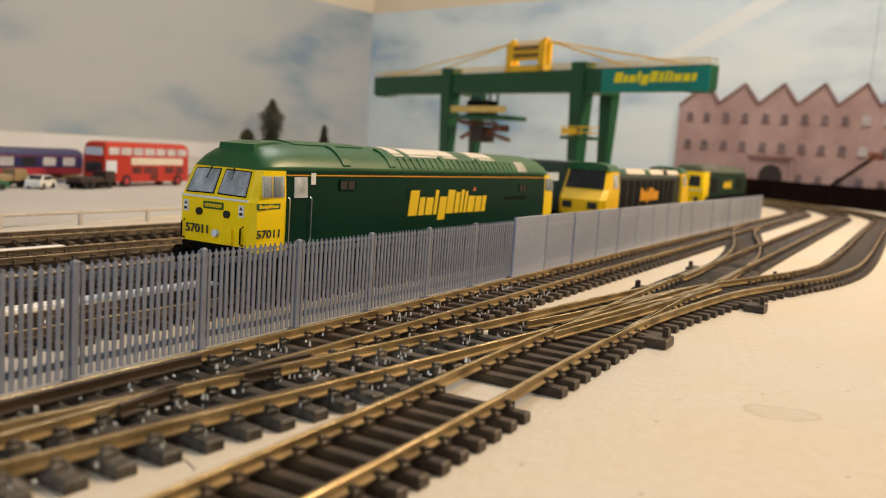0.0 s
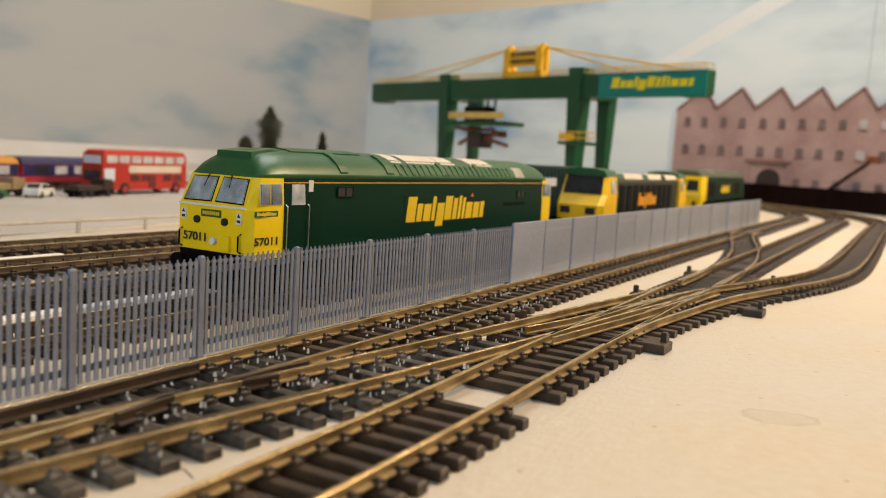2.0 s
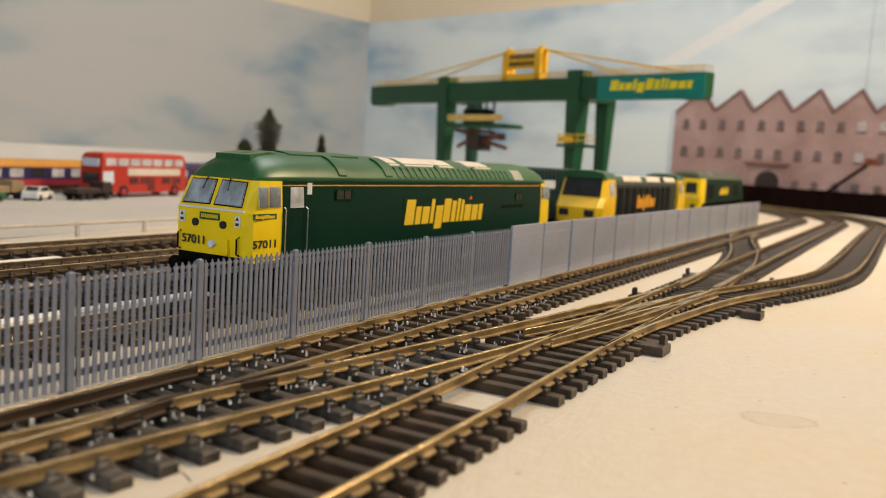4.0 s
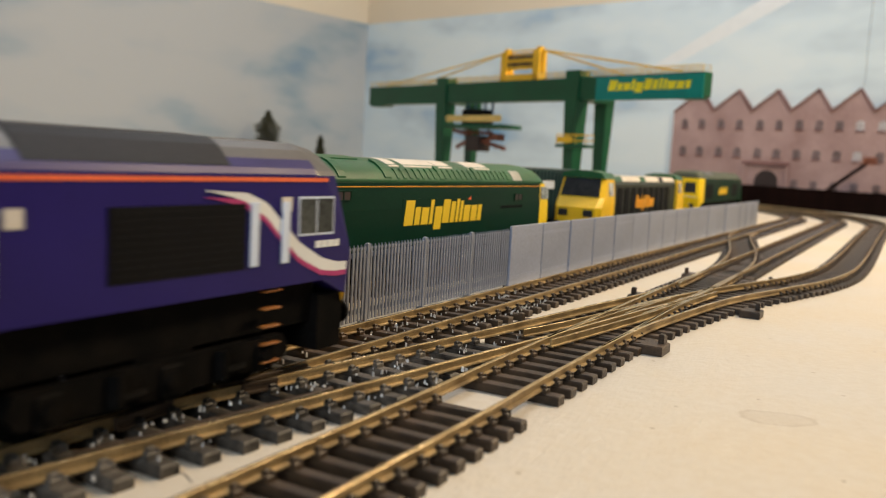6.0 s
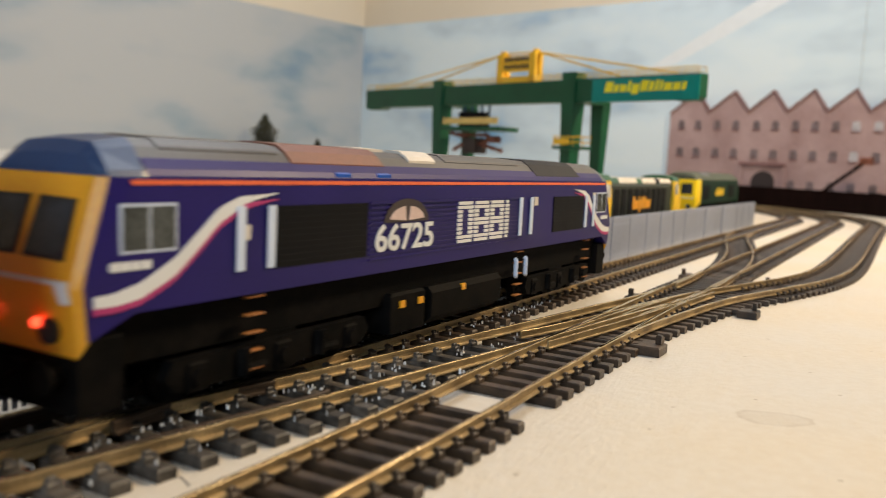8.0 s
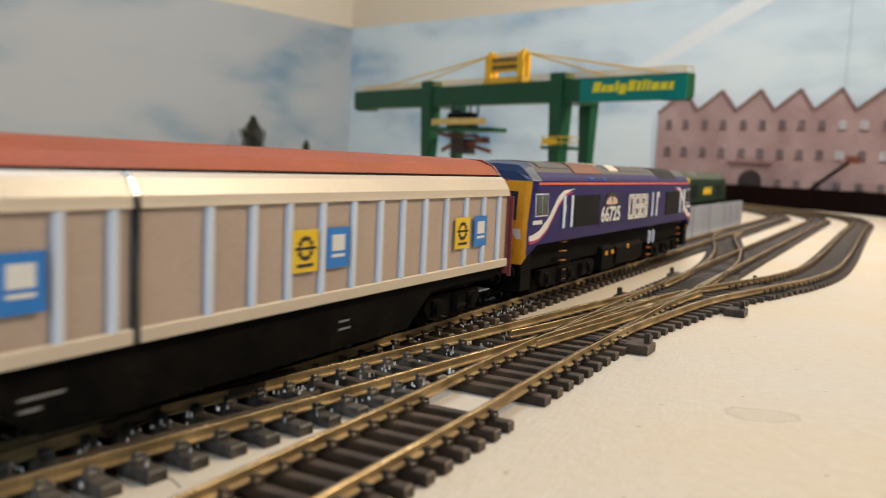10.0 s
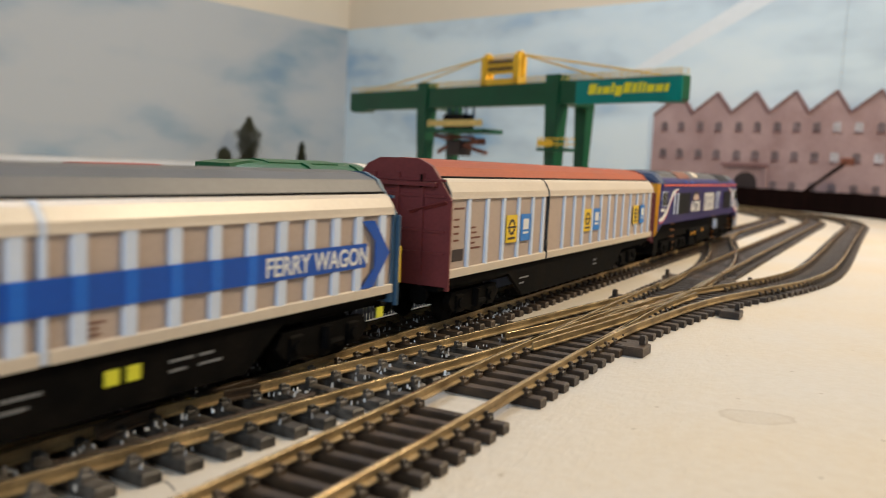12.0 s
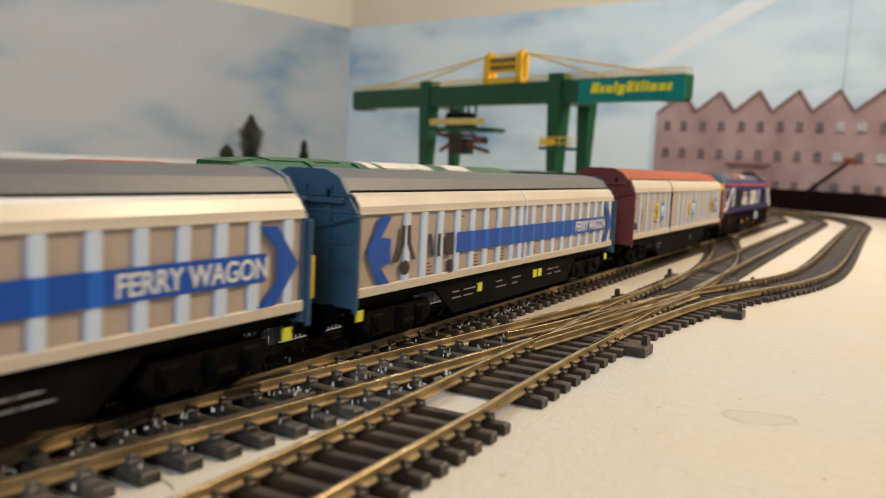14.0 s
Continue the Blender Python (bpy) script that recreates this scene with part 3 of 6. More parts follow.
def palisade():
    f = thing("palisade_fence", P(118.8 - 3 * PANEL, FENCE_Y, 0), "grey plastic palisade fence panel with pointed pales", "fence", "palisade fence panels")
    bm = bm_new()
    box(bm, -0.8, 0.8, -0.6, 0.7, 0, 27.9, 0.35)
    box(bm, -1.3, 1.3, -0.3, 0.5, 22.8, 24.2, 0.2)
    box(bm, -1.9, 1.9, -1.6, 1.6, 0, 0.8, 0.2)
    part("post", bm, FENCE_GREY, f)
    for z in (3.6, 23.0):
        bm = bm_new()
        box(bm, 1.0, PANEL - 1.0, 0.15, 0.75, z, z + 1.7, 0.15)
        part("rail", bm, FENCE_GREY, f)
    bm = bm_new()
    prism(bm, ((-0.5, 1.2), (0.5, 1.2), (0.5, 25.6), (0.85, 26.1), (0.5, 26.7), (0.25, 26.6), (0.0, 27.5), (-0.25, 26.6), (-0.5, 26.7), (-0.85, 26.1), (-0.5, 25.6)), "y", -0.4, 0.1)
    me = mesh_of("pale", bm, FENCE_GREY)
    for k in range(17):
        ob = new("pale", me)
        ob.parent = f
        ob.matrix_local = P(2.1 + k * (PANEL - 4.2) / 16, 0, 0, 0, 0, random.uniform(-0.5, 0.5))
    for k in range(1, 9):
        copy_thing(f, P(118.8 + (k - 3) * PANEL, FENCE_Y + random.uniform(-0.15, 0.15), 0))
    # farther on the panels are plain sheets
    f = thing("plain_fence_panel", P(118.8 + 6 * PANEL, FENCE_Y, 0), "plain grey plastic fence panel with dark joints", "fence", "plain fence panels")
    bm = bm_new()
    box(bm, 0.75, PANEL - 0.75, -0.6, 0.5, 0.3, 28.6, 0.25)
    sheet = part("sheet", bm, FENCE_PLAIN, f, "plain grey sheet")
    for x in (3.0, PANEL / 2, PANEL - 3.0):
        bm = bm_new()
        box(bm, x - 0.7, x + 0.7, 0.5, 1.4, 0, 26.0, 0.2)
        part("stiffener", bm, FENCE_PLAIN, sheet)
    for z in (3.6, 23.0):
        bm = bm_new()
        box(bm, 0.9, PANEL - 0.9, -0.72, -0.58, z, z + 1.5)
        part("moulded_rail", bm, FENCE_PLAIN, sheet)
    bm = bm_new()
    box(bm, -0.9, 0.9, 0.7, 1.6, 0, 27.2, 0.2)
    part("joint_post", bm, UNDER, f, "dark post behind the joint")
    for k in range(10, 27):
        copy_thing(f, P(118.8 + (k - 3) * PANEL, FENCE_Y + random.uniform(-0.2, 0.2), 0, random.uniform(-0.4, 0.4)))


palisade()


def brown_fence():
    line = smooth([(1905, 560), (1800, 330), (1690, 130), (1540, 0), (1330, -110), (1100, -150)], 30)
    f = thing("board_fence", P(0, 0, 0), "dark brown close-boarded model fence along the curve", "fence")
    bm = bm_new()
    prism(bm, ((-0.8, 0), (0.8, 0), (0.8, 40), (-0.8, 40)), "y", 0, 9.2)
    me = mesh_of("board", bm, FENCE_BROWN)
    run = 0.0
    nxt = 0.0
    for a, b in zip(line, line[1:]):
        d = (b - a).length
        while nxt < run + d:
            p = a.lerp(b, (nxt - run) / d)
            ob = new("board", me)
            ob.parent = f
            ob.matrix_local = P(p.x, p.y, random.uniform(-1.0, 0), math.degrees(math.atan2(b.y - a.y, b.x - a.x)) - 90)
            nxt += 9.4
        run += d

brown_fence()

# ---- vehicles ----
def strips(bm, ring, mi=0):
    """Closes the end of a shell level by level, from the lower edge to the top."""
    n = len(ring)
    for i in range(n // 2 - 1):
        bm.faces.new((ring[i], ring[i + 1], ring[n - 2 - i], ring[n - 1 - i])).material_index = mi


def lower_ring(xs, half):
    """A ring of a body below the eaves: half is (y, z) per level, xs the x per level."""
    a = [(x, -y, z) for x, (y, z) in zip(xs, half)]
    return a + [(x, y, z) for x, (y, z) in reversed(list(zip(xs, half)))]


def side_panel(bm, x0, x1, z0, z1, y, h=0.25, lean=0.0):
    """A plate on the near side of a body at -y; it stands out by h."""
    slab(bm, ((x0, -y, z0), (x1, -y, z0), (x1, -y + lean, z1), (x0, -y + lean, z1)), h)


def script_bars(bm, x0, x1, z0, z1, y, sizes, slant=0.18, h=0.2):
    """A word mark drawn as plain slanted bars: (width, foot, top) of each in parts of the height."""
    total = sum(s[0] for s in sizes) + 0.16 * (len(sizes) - 1)
    k = (x1 - x0) / total
    x = x0
    for w, foot, top in sizes:
        za, zb = z0 + foot * (z1 - z0), z0 + top * (z1 - z0)
        sa, sb = slant * (za - z0), slant * (zb - z0)
        wide = w * k
        slab(bm, ((x + sa, -y, za), (x + wide + sa, -y, za), (x + wide + sb, -y, zb), (x + sb, -y, zb)), h)
        x += wide + 0.16 * k


def mark_bars(parent, material, x0, x1, z0, z1, y, sizes, slant=0.18, h=0.2):
    """The same word mark with each bar as a part of its own."""
    total = sum(s[0] for s in sizes) + 0.16 * (len(sizes) - 1)
    k = (x1 - x0) / total
    x = x0
    for w, foot, top in sizes:
        bm = bm_new()
        script_bars(bm, x, x + w * k, z0 + foot * (z1 - z0), z0 + top * (z1 - z0), y, ((1.0, 0, 1),), slant, h)
        part("mark_bar", bm, material, parent)
        x += (w + 0.16) * k


def striped_block(parent, material, x0, x1, rows):
    """A plain white frame of the word mark, painted on the ribs and so cut by the grooves between them."""
    bm = bm_new()
    box(bm, x0 - 0.4, x1 + 0.4, -17.52, -17.3, 32.8, 46.4)
    block = part("mark_block", bm, PURPLE, parent, "white striped frame")
    for k in range(10):
        z = 33.0 + k * 1.32
        trim = 0.5 if k in (0, 9) else 0.0
        runs = ((x0, x0 + 3.0), (x1 - 3.0, x1)) if rows and k not in rows else ((x0 + trim, x1 - trim),)
        for a, b in runs:
            bm = bm_new()
            box(bm, a, b, -17.84, -17.5, z, z + 0.98)
            part("mark_stripe", bm, material, block)
    return block


MARK = ((0.9, 0, 1.0), (0.55, 0, 0.72), (0.75, 0, 0.7), (0.35, 0, 1.0), (0.8, -0.24, 0.72), (0.8, 0, 1.0), (0.5, 0, 0.9), (0.33, 0, 1.0), (0.33, 0, 0.92), (0.8, 0, 0.72), (0.75, 0, 0.7), (0.5, 0, 0.72))


def wheelset(parent, x, r, name="wheelset"):
    bm = bm_new()
    cyl(bm, (0, 0, 0), 1.2, "y", 19.0, 8)
    for s in (-1, 1):
        cyl(bm, (0, s * 8.4, 0), r, "y", 2.2, 20)
        cyl(bm, (0, s * 7.1, 0), r + 0.7, "y", 0.6, 20)
        for k in range(5):
            a = 2 * math.pi * k / 5
            cyl(bm, (r * 0.55 * math.cos(a), s * 9.6, r * 0.55 * math.sin(a)), 0.55, "y", 0.5, 6)
    ob = part(name, bm, UNDER, parent)
    ob.location = (x / 1000, 0, (5.5 + r) / 1000)
    return ob


WHEELS = []


def bogie(parent, xc, wheelbase, axles, r, half=15.2):
    bm = bm_new()
    x0, x1 = xc - wheelbase / 2 - r - 1.5, xc + wheelbase / 2 + r + 1.5
    for s in (-1, 1):
        y0, y1 = sorted((s * (half - 2.4), s * half))
        prism(bm, ((x0, 12.5), (x0 + 3, 9.5), (xc - 6, 9.0), (xc, 7.6), (xc + 6, 9.0), (x1 - 3, 9.5), (x1, 12.5), (x1 - 2, 16), (x0 + 2, 16)), "y", y0, y1)
        for k in range(axles):
            xa = xc + wheelbase * (k / (axles - 1) - 0.5)
            box(bm, xa - 2.6, xa + 2.6, y0 - 0.6, y1 + 0.6, 9.0, 15.0, 0.5)
            cyl(bm, (xa, s * (half + 0.7), 12.0), 1.7, "y", 1.2, 10)
            if k:
                xm = xa - wheelbase / (axles - 1) / 2
                cyl(bm, (xm, s * (half + 0.2), 12.6), 1.6, "z", 6.0, 10)
                cyl(bm, (xm + 3.6, s * (half + 0.6), 11.0), 1.0, "x", 5.5, 8)
    box(bm, xc - 7, xc + 7, -half + 2, half - 2, 13, 17)
    b = part("bogie", bm, UNDER, parent, "black bogie frame with axle boxes and springs")
    for k in range(axles):
        WHEELS.append((wheelset(b, xc + wheelbase * (k / (axles - 1) - 0.5), r), parent, r))
    return b


def buffers(parent, x, sign, half=11.5, z=17.5):
    for s in (-1, 1):
        bm = bm_new()
        cyl(bm, (x + sign * 1.8, s * half, z), 1.5, "x", 3.6, 12)
        cyl(bm, (x + sign * 4.0, s * half, z), 3.0, "x", 0.9, 16)
        part("buffer", bm, UNDER, parent)
    bm = bm_new()
    tube(bm, ((x, 0, 16.5), (x + sign * 3, 0, 15.5), (x + sign * 4.5, 0, 13.2), (x + sign * 3.2, 0, 12.6)), 0.7)
    box(bm, min(x, x + sign * 1.2), max(x, x + sign * 1.2), -3, 3, 14.5, 18.5, 0.2)
    part("coupling_hook", bm, UNDER, parent)


def roof_ring(x, ysc, zsc, zc, arc, dx=0.0):
    """arc: half profile of the roof as (y, height over the eaves), from the eaves to the crown."""
    pts = [(x + dx * h / arc[-1][1], -y * ysc, zc + h * zsc) for y, h in arc]
    return pts + [(2 * 0 + p[0], -p[1], p[2]) for p in reversed(pts[:-1])]


def diesel_57():
    t = thing("diesel_locomotive", P(200, 200.9, 0), "dark green diesel locomotive model with bright yellow cab ends", "locomotive")
    L, zc = 251.0, 47.0
    full = ((17.4, 20.5), (17.6, 26.0), (17.5, 36.5), (16.9, zc))
    nose = ((14.3, 21.0), (14.6, 26.0), (14.6, 36.5), (13.4, zc))
    cheek = ((16.6, 20.0), (17.0, 26.0), (16.9, 36.5), (15.7, zc))
    bm = bm_new()
    loft(bm, [lower_ring((15.5,) * 4, full), lower_ring((L - 15.5,) * 4, full)])
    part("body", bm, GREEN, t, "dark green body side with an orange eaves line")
    for x0, d in ((0.0, 1), (L, -1)):
        bm = bm_new()
        vs = loft(bm, [lower_ring([x0 + d * v for v in (0.6, 0.2, 0.0, 4.6)], nose), lower_ring([x0 + d * v for v in (2.6, 2.2, 2.2, 6.2)], cheek), lower_ring((x0 + d * 9,) * 4, full), lower_ring((x0 + d * 15.6,) * 4, full)], True, False, True)
        strips(bm, vs[0])
        cab = part("cab", bm, YELLOW, t, "bright yellow raked cab end")
        for s in (-1, 1):
            for name, mat_, inset, up in (("window_surround", PANEL_BLACK, 0.0, 0.18), ("cab_interior", INTERIOR, 0.4, 0.26), ("windscreen", PANE, 0.4, 0.62)):
                bm = bm_new()
                def q(y, z):
                    k = (z - 36.5) / (zc - 36.5)
                    return (x0 + d * 4.6 * k, s * y, z)
                ring = [q(0.8 + inset, 38.1 + inset), q(13.4 - inset, 37.9 + inset), q(12.4 - inset, 46.3 - inset), q(1.0 + inset, 46.5 - inset)]
                v0 = [Vector(p) for p in ring]
                n = Vector((-d * (zc - 36.5), 0, 4.6)).normalized()
                loft(bm, [[tuple(p + n * 0.02) for p in v0], [tuple(p + n * up) for p in v0]])
                if name == "windscreen":
                    bm.free()
                    bm = bm_new()
                    loft(bm, [[tuple(p + n * 0.45) for p in v0], [tuple(p + n * 0.62) for p in v0]])
                part(name, bm, mat_, cab)
            bm = bm_new()
            n = Vector((-d, 0, 0.45)).normalized()
            a = Vector((x0 + d * 4.6, s * 5.0, 46.8)) + n * 0.9
            tube(bm, (tuple(a), tuple(a + Vector((-d * 0.4, s * 0.2, -1.0))), tuple(a + Vector((-d * 1.8, s * 0.6, -4.0)))), 0.24)
            part("wiper", bm, RUBBER, cab)
            bm = bm_new()
            box(bm, x0 - 0.4 if d > 0 else x0, x0 if d > 0 else x0 + 0.4, s * 12.4 - 1.1, s * 12.4 + 1.1, 31.6, 35.4, 0.1)
            warn = part("warning_label", bm, WHITE, cab, "white label with a dark sign")
            bm = bm_new()
            xw = (x0 - 0.5, x0 - 0.38) if d > 0 else (x0 + 0.38, x0 + 0.5)
            prism(bm, ((s * 12.4 - 0.7, 33.9), (s * 12.4 + 0.7, 33.9), (s * 12.4, 35.1)), "x", *xw)
            box(bm, *xw, s * 12.4 - 0.7, s * 12.4 + 0.7, 32.2, 33.1)
            part("label_sign", bm, INK, warn)
            bm = bm_new()
            cyl(bm, (x0 - d * 0.3, s * 6.2, 32.0), 1.25, "x", 1.0, 14)
            part("marker_lamp", bm, RUBBER, cab)
            bm = bm_new()
            tube(bm, ((x0, s * 13.2, 22.4), (x0 - d * 1.3, s * 13.2, 23.0), (x0 - d * 1.3, s * 13.2, 28.0), (x0, s * 13.2, 28.6)), 0.3)
            part("handrail", bm, UNDER, cab)
        bm = bm_new()
        prism(bm, ((-14.8, 36.6), (14.8, 36.6), (14.8, 37.3), (-14.8, 37.3)), "x", x0 - d * 0.35, x0 + d * 0.3)
        part("waist_line", bm, WHITE, cab, "white waist line")
        bm = bm_new()
        box(bm, min(x0, x0 - d * 0.35), max(x0, x0 - d * 0.35), -4.4, 4.4, 33.2, 35.6, 0.1)
        part("nameplate", bm, ROOF_GREEN, cab, "green plate with a yellow word mark")
        bm = bm_new()
        for k in range(9):
            box(bm, min(x0 - d * 0.34, x0 - d * 0.5), max(x0 - d * 0.34, x0 - d * 0.5), -3.8 + k * 0.85, -3.25 + k * 0.85, 33.8, 35.0)
        part("word_mark", bm, LABEL_YELLOW, cab)
        bm = bm_new()
        cyl(bm, (x0 - d * 0.5, -1.6 * d, 25.4), 1.2, "x", 1.4, 16)
        part("headlamp", bm, PALE_BLUE, cab, "round headlamp")
        bm = bm_new()
        box(bm, x0 - d * 0.4 - 0.6, x0 - d * 0.4 + 0.6, -9 if d > 0 else 5, -5 if d > 0 else 9, 22.5, 27.5, 0.3)
        part("nose_block", bm, YELLOW, cab)
        bm = bm_new()
        box(bm, min(x0 + d * 0.4, x0 + d * 8), max(x0 + d * 0.4, x0 + d * 8), -14.5, 14.5, 9.0, 22.0, 0.4)
        part("buffer_beam", bm, UNDER, t, "black buffer beam")
        buffers(t, x0 + d * 0.5, -d)
    # running numbers on the cab end and side
    writing("cab_number", "57011", 2.9, 10.2, P(-0.36, 12.2, 24.8) @ pose(0, 0, 0, 90, 0, -90), SLATE_INK, t)
    writing("side_number", "57011", 2.7, 10.6, P(1.9, -17.22, 25.0, -2.6) @ pose(0, 0, 0, 90, 0, 0), SLATE_INK, t)
    # roof
    arc = ((16.9, 0.0), (16.3, 1.6), (14.2, 4.7), (10.6, 7.4), (5.6, 9.1), (0.0, 9.7))
    st = [(4.7, 0.795, 0.03, 0.5), (4.9, 0.83, 0.46, 2.6), (6.4, 0.90, 0.76, 3.6), (9.5, 0.96, 0.92, 4.0), (16, 1.0, 0.99, 3.0), (26, 1.0, 1.0, 0.0)]
    rings = [roof_ring(x, a, b, zc, arc, dx) for x, a, b, dx in st] + [roof_ring(L - x, a, b, zc, arc, -dx) for x, a, b, dx in reversed(st)]
    bm = bm_new()
    vs = loft(bm, rings, True, False, False)
    for r in (vs[0], vs[-1]):
        bm.faces.new(r)
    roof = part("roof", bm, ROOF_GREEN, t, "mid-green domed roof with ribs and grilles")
    for f in roof.data.polygons:
        f.use_smooth = True
    bm = bm_new()
    loft(bm, [[(9.5, -8.4, 50), (9.5, 8.4, 50), (9.5, 7.6, 55.2), (9.5, -7.6, 55.2)], [(20, -8.4, 50), (20, 8.4, 50), (20, 7.2, 56.4), (20, -7.2, 56.4)], [(34, -6, 50), (34, 6, 50), (34, 3.5, 56.3), (34, -3.5, 56.3)]])
    part("roof_box", bm, ROOF_GREEN, roof, "raised headcode box")
    def on_roof(y):
        ys, hs = [p[0] for p in reversed(arc)], [p[1] for p in reversed(arc)]
        return zc + np.interp(abs(y), ys, hs)
    def roof_patch(x0, x1, ya, yb, h, n=6):
        bm = bm_new()
        ys = [ya + (yb - ya) * k / n for k in range(n + 1)]
        loft(bm, [[(x, y, on_roof(y) - 0.3) for y in ys] + [(x, y, on_roof(y) + h) for y in reversed(ys)] for x in (x0, x1)])
        return bm
    for x0, x1 in ((88, 95.5), (100, 128), (129, 142), (158, 181)):
        part("roof_panel", roof_patch(x0, x1, -11.8, 8.0, 0.25), CREAM_PANEL, roof, "cream roof panel")
    for x0 in (48, 79):
        part("roof_rib", roof_patch(x0, x0 + 4.5, -16.2, -7.5, 0.8), ROOF_GREEN, roof)
    for k in range(22):
        x0 = 88 + k * 5.05
        if k in (7, 14):
            part("roof_rib", roof_patch(x0, x0 + 4.0, -16.4, -11.6, 0.7), ROOF_GREEN, roof)
        else:
            part("grille_slat", roof_patch(x0, x0 + 2.0, -16.3, -13.0, 0.6, 3), ROOF_GREEN, roof)
    # The glint near the roof's far end, made as a bright steel patch.
    part("roof_glint", roof_patch(201, 212, -16.4, -12.4, 0.4, 3), STEEL, roof, "bright steel patch standing in for a roof glint")
    part("roof_hatch", roof_patch(30, 72, -7, 7, 0.5), ROOF_GREEN, roof)
    # side details
    bm = bm_new()
    side_panel(bm, 15.6, L - 15.6, 45.4, 45.8, 17.05, 0.15)
    part("eaves_line", bm, AMBER, t, "thin orange eaves line")
    bm = bm_new()
    side_panel(bm, 91.0, 165.0, 27.0, 40.4, 17.52, 0.06)
    mark = part("word_mark", bm, GREEN, t, "yellow word mark in slanted bars")
    mark_bars(mark, LABEL_YELLOW, 92.0, 162.0, 29.2, 39.8, 17.6, MARK, 0.16)
    bm = bm_new()
    slab(bm, ((148.5, -17.62, 39.4), (151.5, -17.62, 39.2), (150.6, -17.6, 41.0)), 0.2)
    part("word_mark_dot", bm, ORANGE, t)
    for xa, xb, xc in ((3.9, 8.2, 9.0), (L - 3.9, L - 8.2, L - 9.0)):
        xd = 14.4 if xa < 100 else L - 14.4
        for x0, x1 in ((xa, xb), (xc, xd)):
            bm = bm_new()
            side_panel(bm, min(x0, x1), max(x0, x1), 38.3, 45.2, 17.42, 0.3, 0.5)
            part("cab_side_window", bm, INTERIOR, t, "pale glazed cab side window")
            bm = bm_new()
            side_panel(bm, min(x0, x1) + 0.3, max(x0, x1) - 0.3, 38.6, 44.9, 17.78, 0.12, 0.5)
            part("cab_side_pane", bm, PANE, t)
    bm = bm_new()
    side_panel(bm, 15.8, 28.6, 21.0, 45.2, 17.5, 0.22, 0.4)
    door = part("door", bm, GREEN, t, "dark green cab door")
    bm = bm_new()
    side_panel(bm, 19.4, 26.2, 38.0, 45.0, 17.45, 0.45, 0.5)
    part("door_window", bm, INTERIOR, door)
    for x in (16.4, 27.9):
        bm = bm_new()
        tube(bm, ((x, -17.6, 38.2), (x, -18.4, 37.6), (x, -18.4, 22.5), (x, -17.6, 22.0)), 0.22)
        part("handrail", bm, STEEL, t, "white metal door handrail")
    bm = bm_new()
    side_panel(bm, 28.3, 30.7, 42.5, 46.5, 17.2, 0.3)
    part("warning_label", bm, WHITE, t)
    bm = bm_new()
    side_panel(bm, 1.6, 12.6, 34.4, 36.3, 17.2, 0.35)
    plate = part("side_nameplate", bm, ROOF_GREEN, t, "green plate with a yellow word mark")
    bm = bm_new()
    script_bars(bm, 2.4, 11.6, 34.8, 36.0, 17.56, MARK, 0.1, 0.1)
    part("word_mark", bm, LABEL_YELLOW, plate)
    for x0, x1, z0, z1 in ((44.6, 54.4, 40.3, 44.2), (200.9, 210.5, 38.0, 41.8)):
        bm = bm_new()
        for zz in (z0, z1 - 0.4):
            side_panel(bm, x0, x1, zz, zz + 0.4, 17.5, 0.35)
        for xx in (x0, x1 - 0.4, (x0 + x1) / 2):
            side_panel(bm, xx, xx + 0.4, z0, z1, 17.5, 0.35)
        g = part("side_grille", bm, GREEN, t)
        bm = bm_new()
        side_panel(bm, x0 + 0.4, x1 - 0.4, z0 + 0.4, z1 - 0.4, 17.45, 0.15)
        part("grille_panel", bm, INK, g)
    bm = bm_new()
    for k in range(11):
        side_panel(bm, 184.6 + k * 2.5, 186.4 + k * 2.5, 34.2, 35.8, 17.55, 0.12)
    tagged(part("worn_nameplate", bm, PANEL_BLACK, t, "small dark illegible nameplate"), kind="stuff")
    bm = bm_new()
    box(bm, 10, L - 10, -13, 13, 12, 16)
    box(bm, 92, 150, -15, 15, 8, 16, 0.8)
    part("underframe", bm, UNDER, t)
    for xc in (45, L - 45):
        bogie(t, xc, 56, 3, 7.0)
    return t


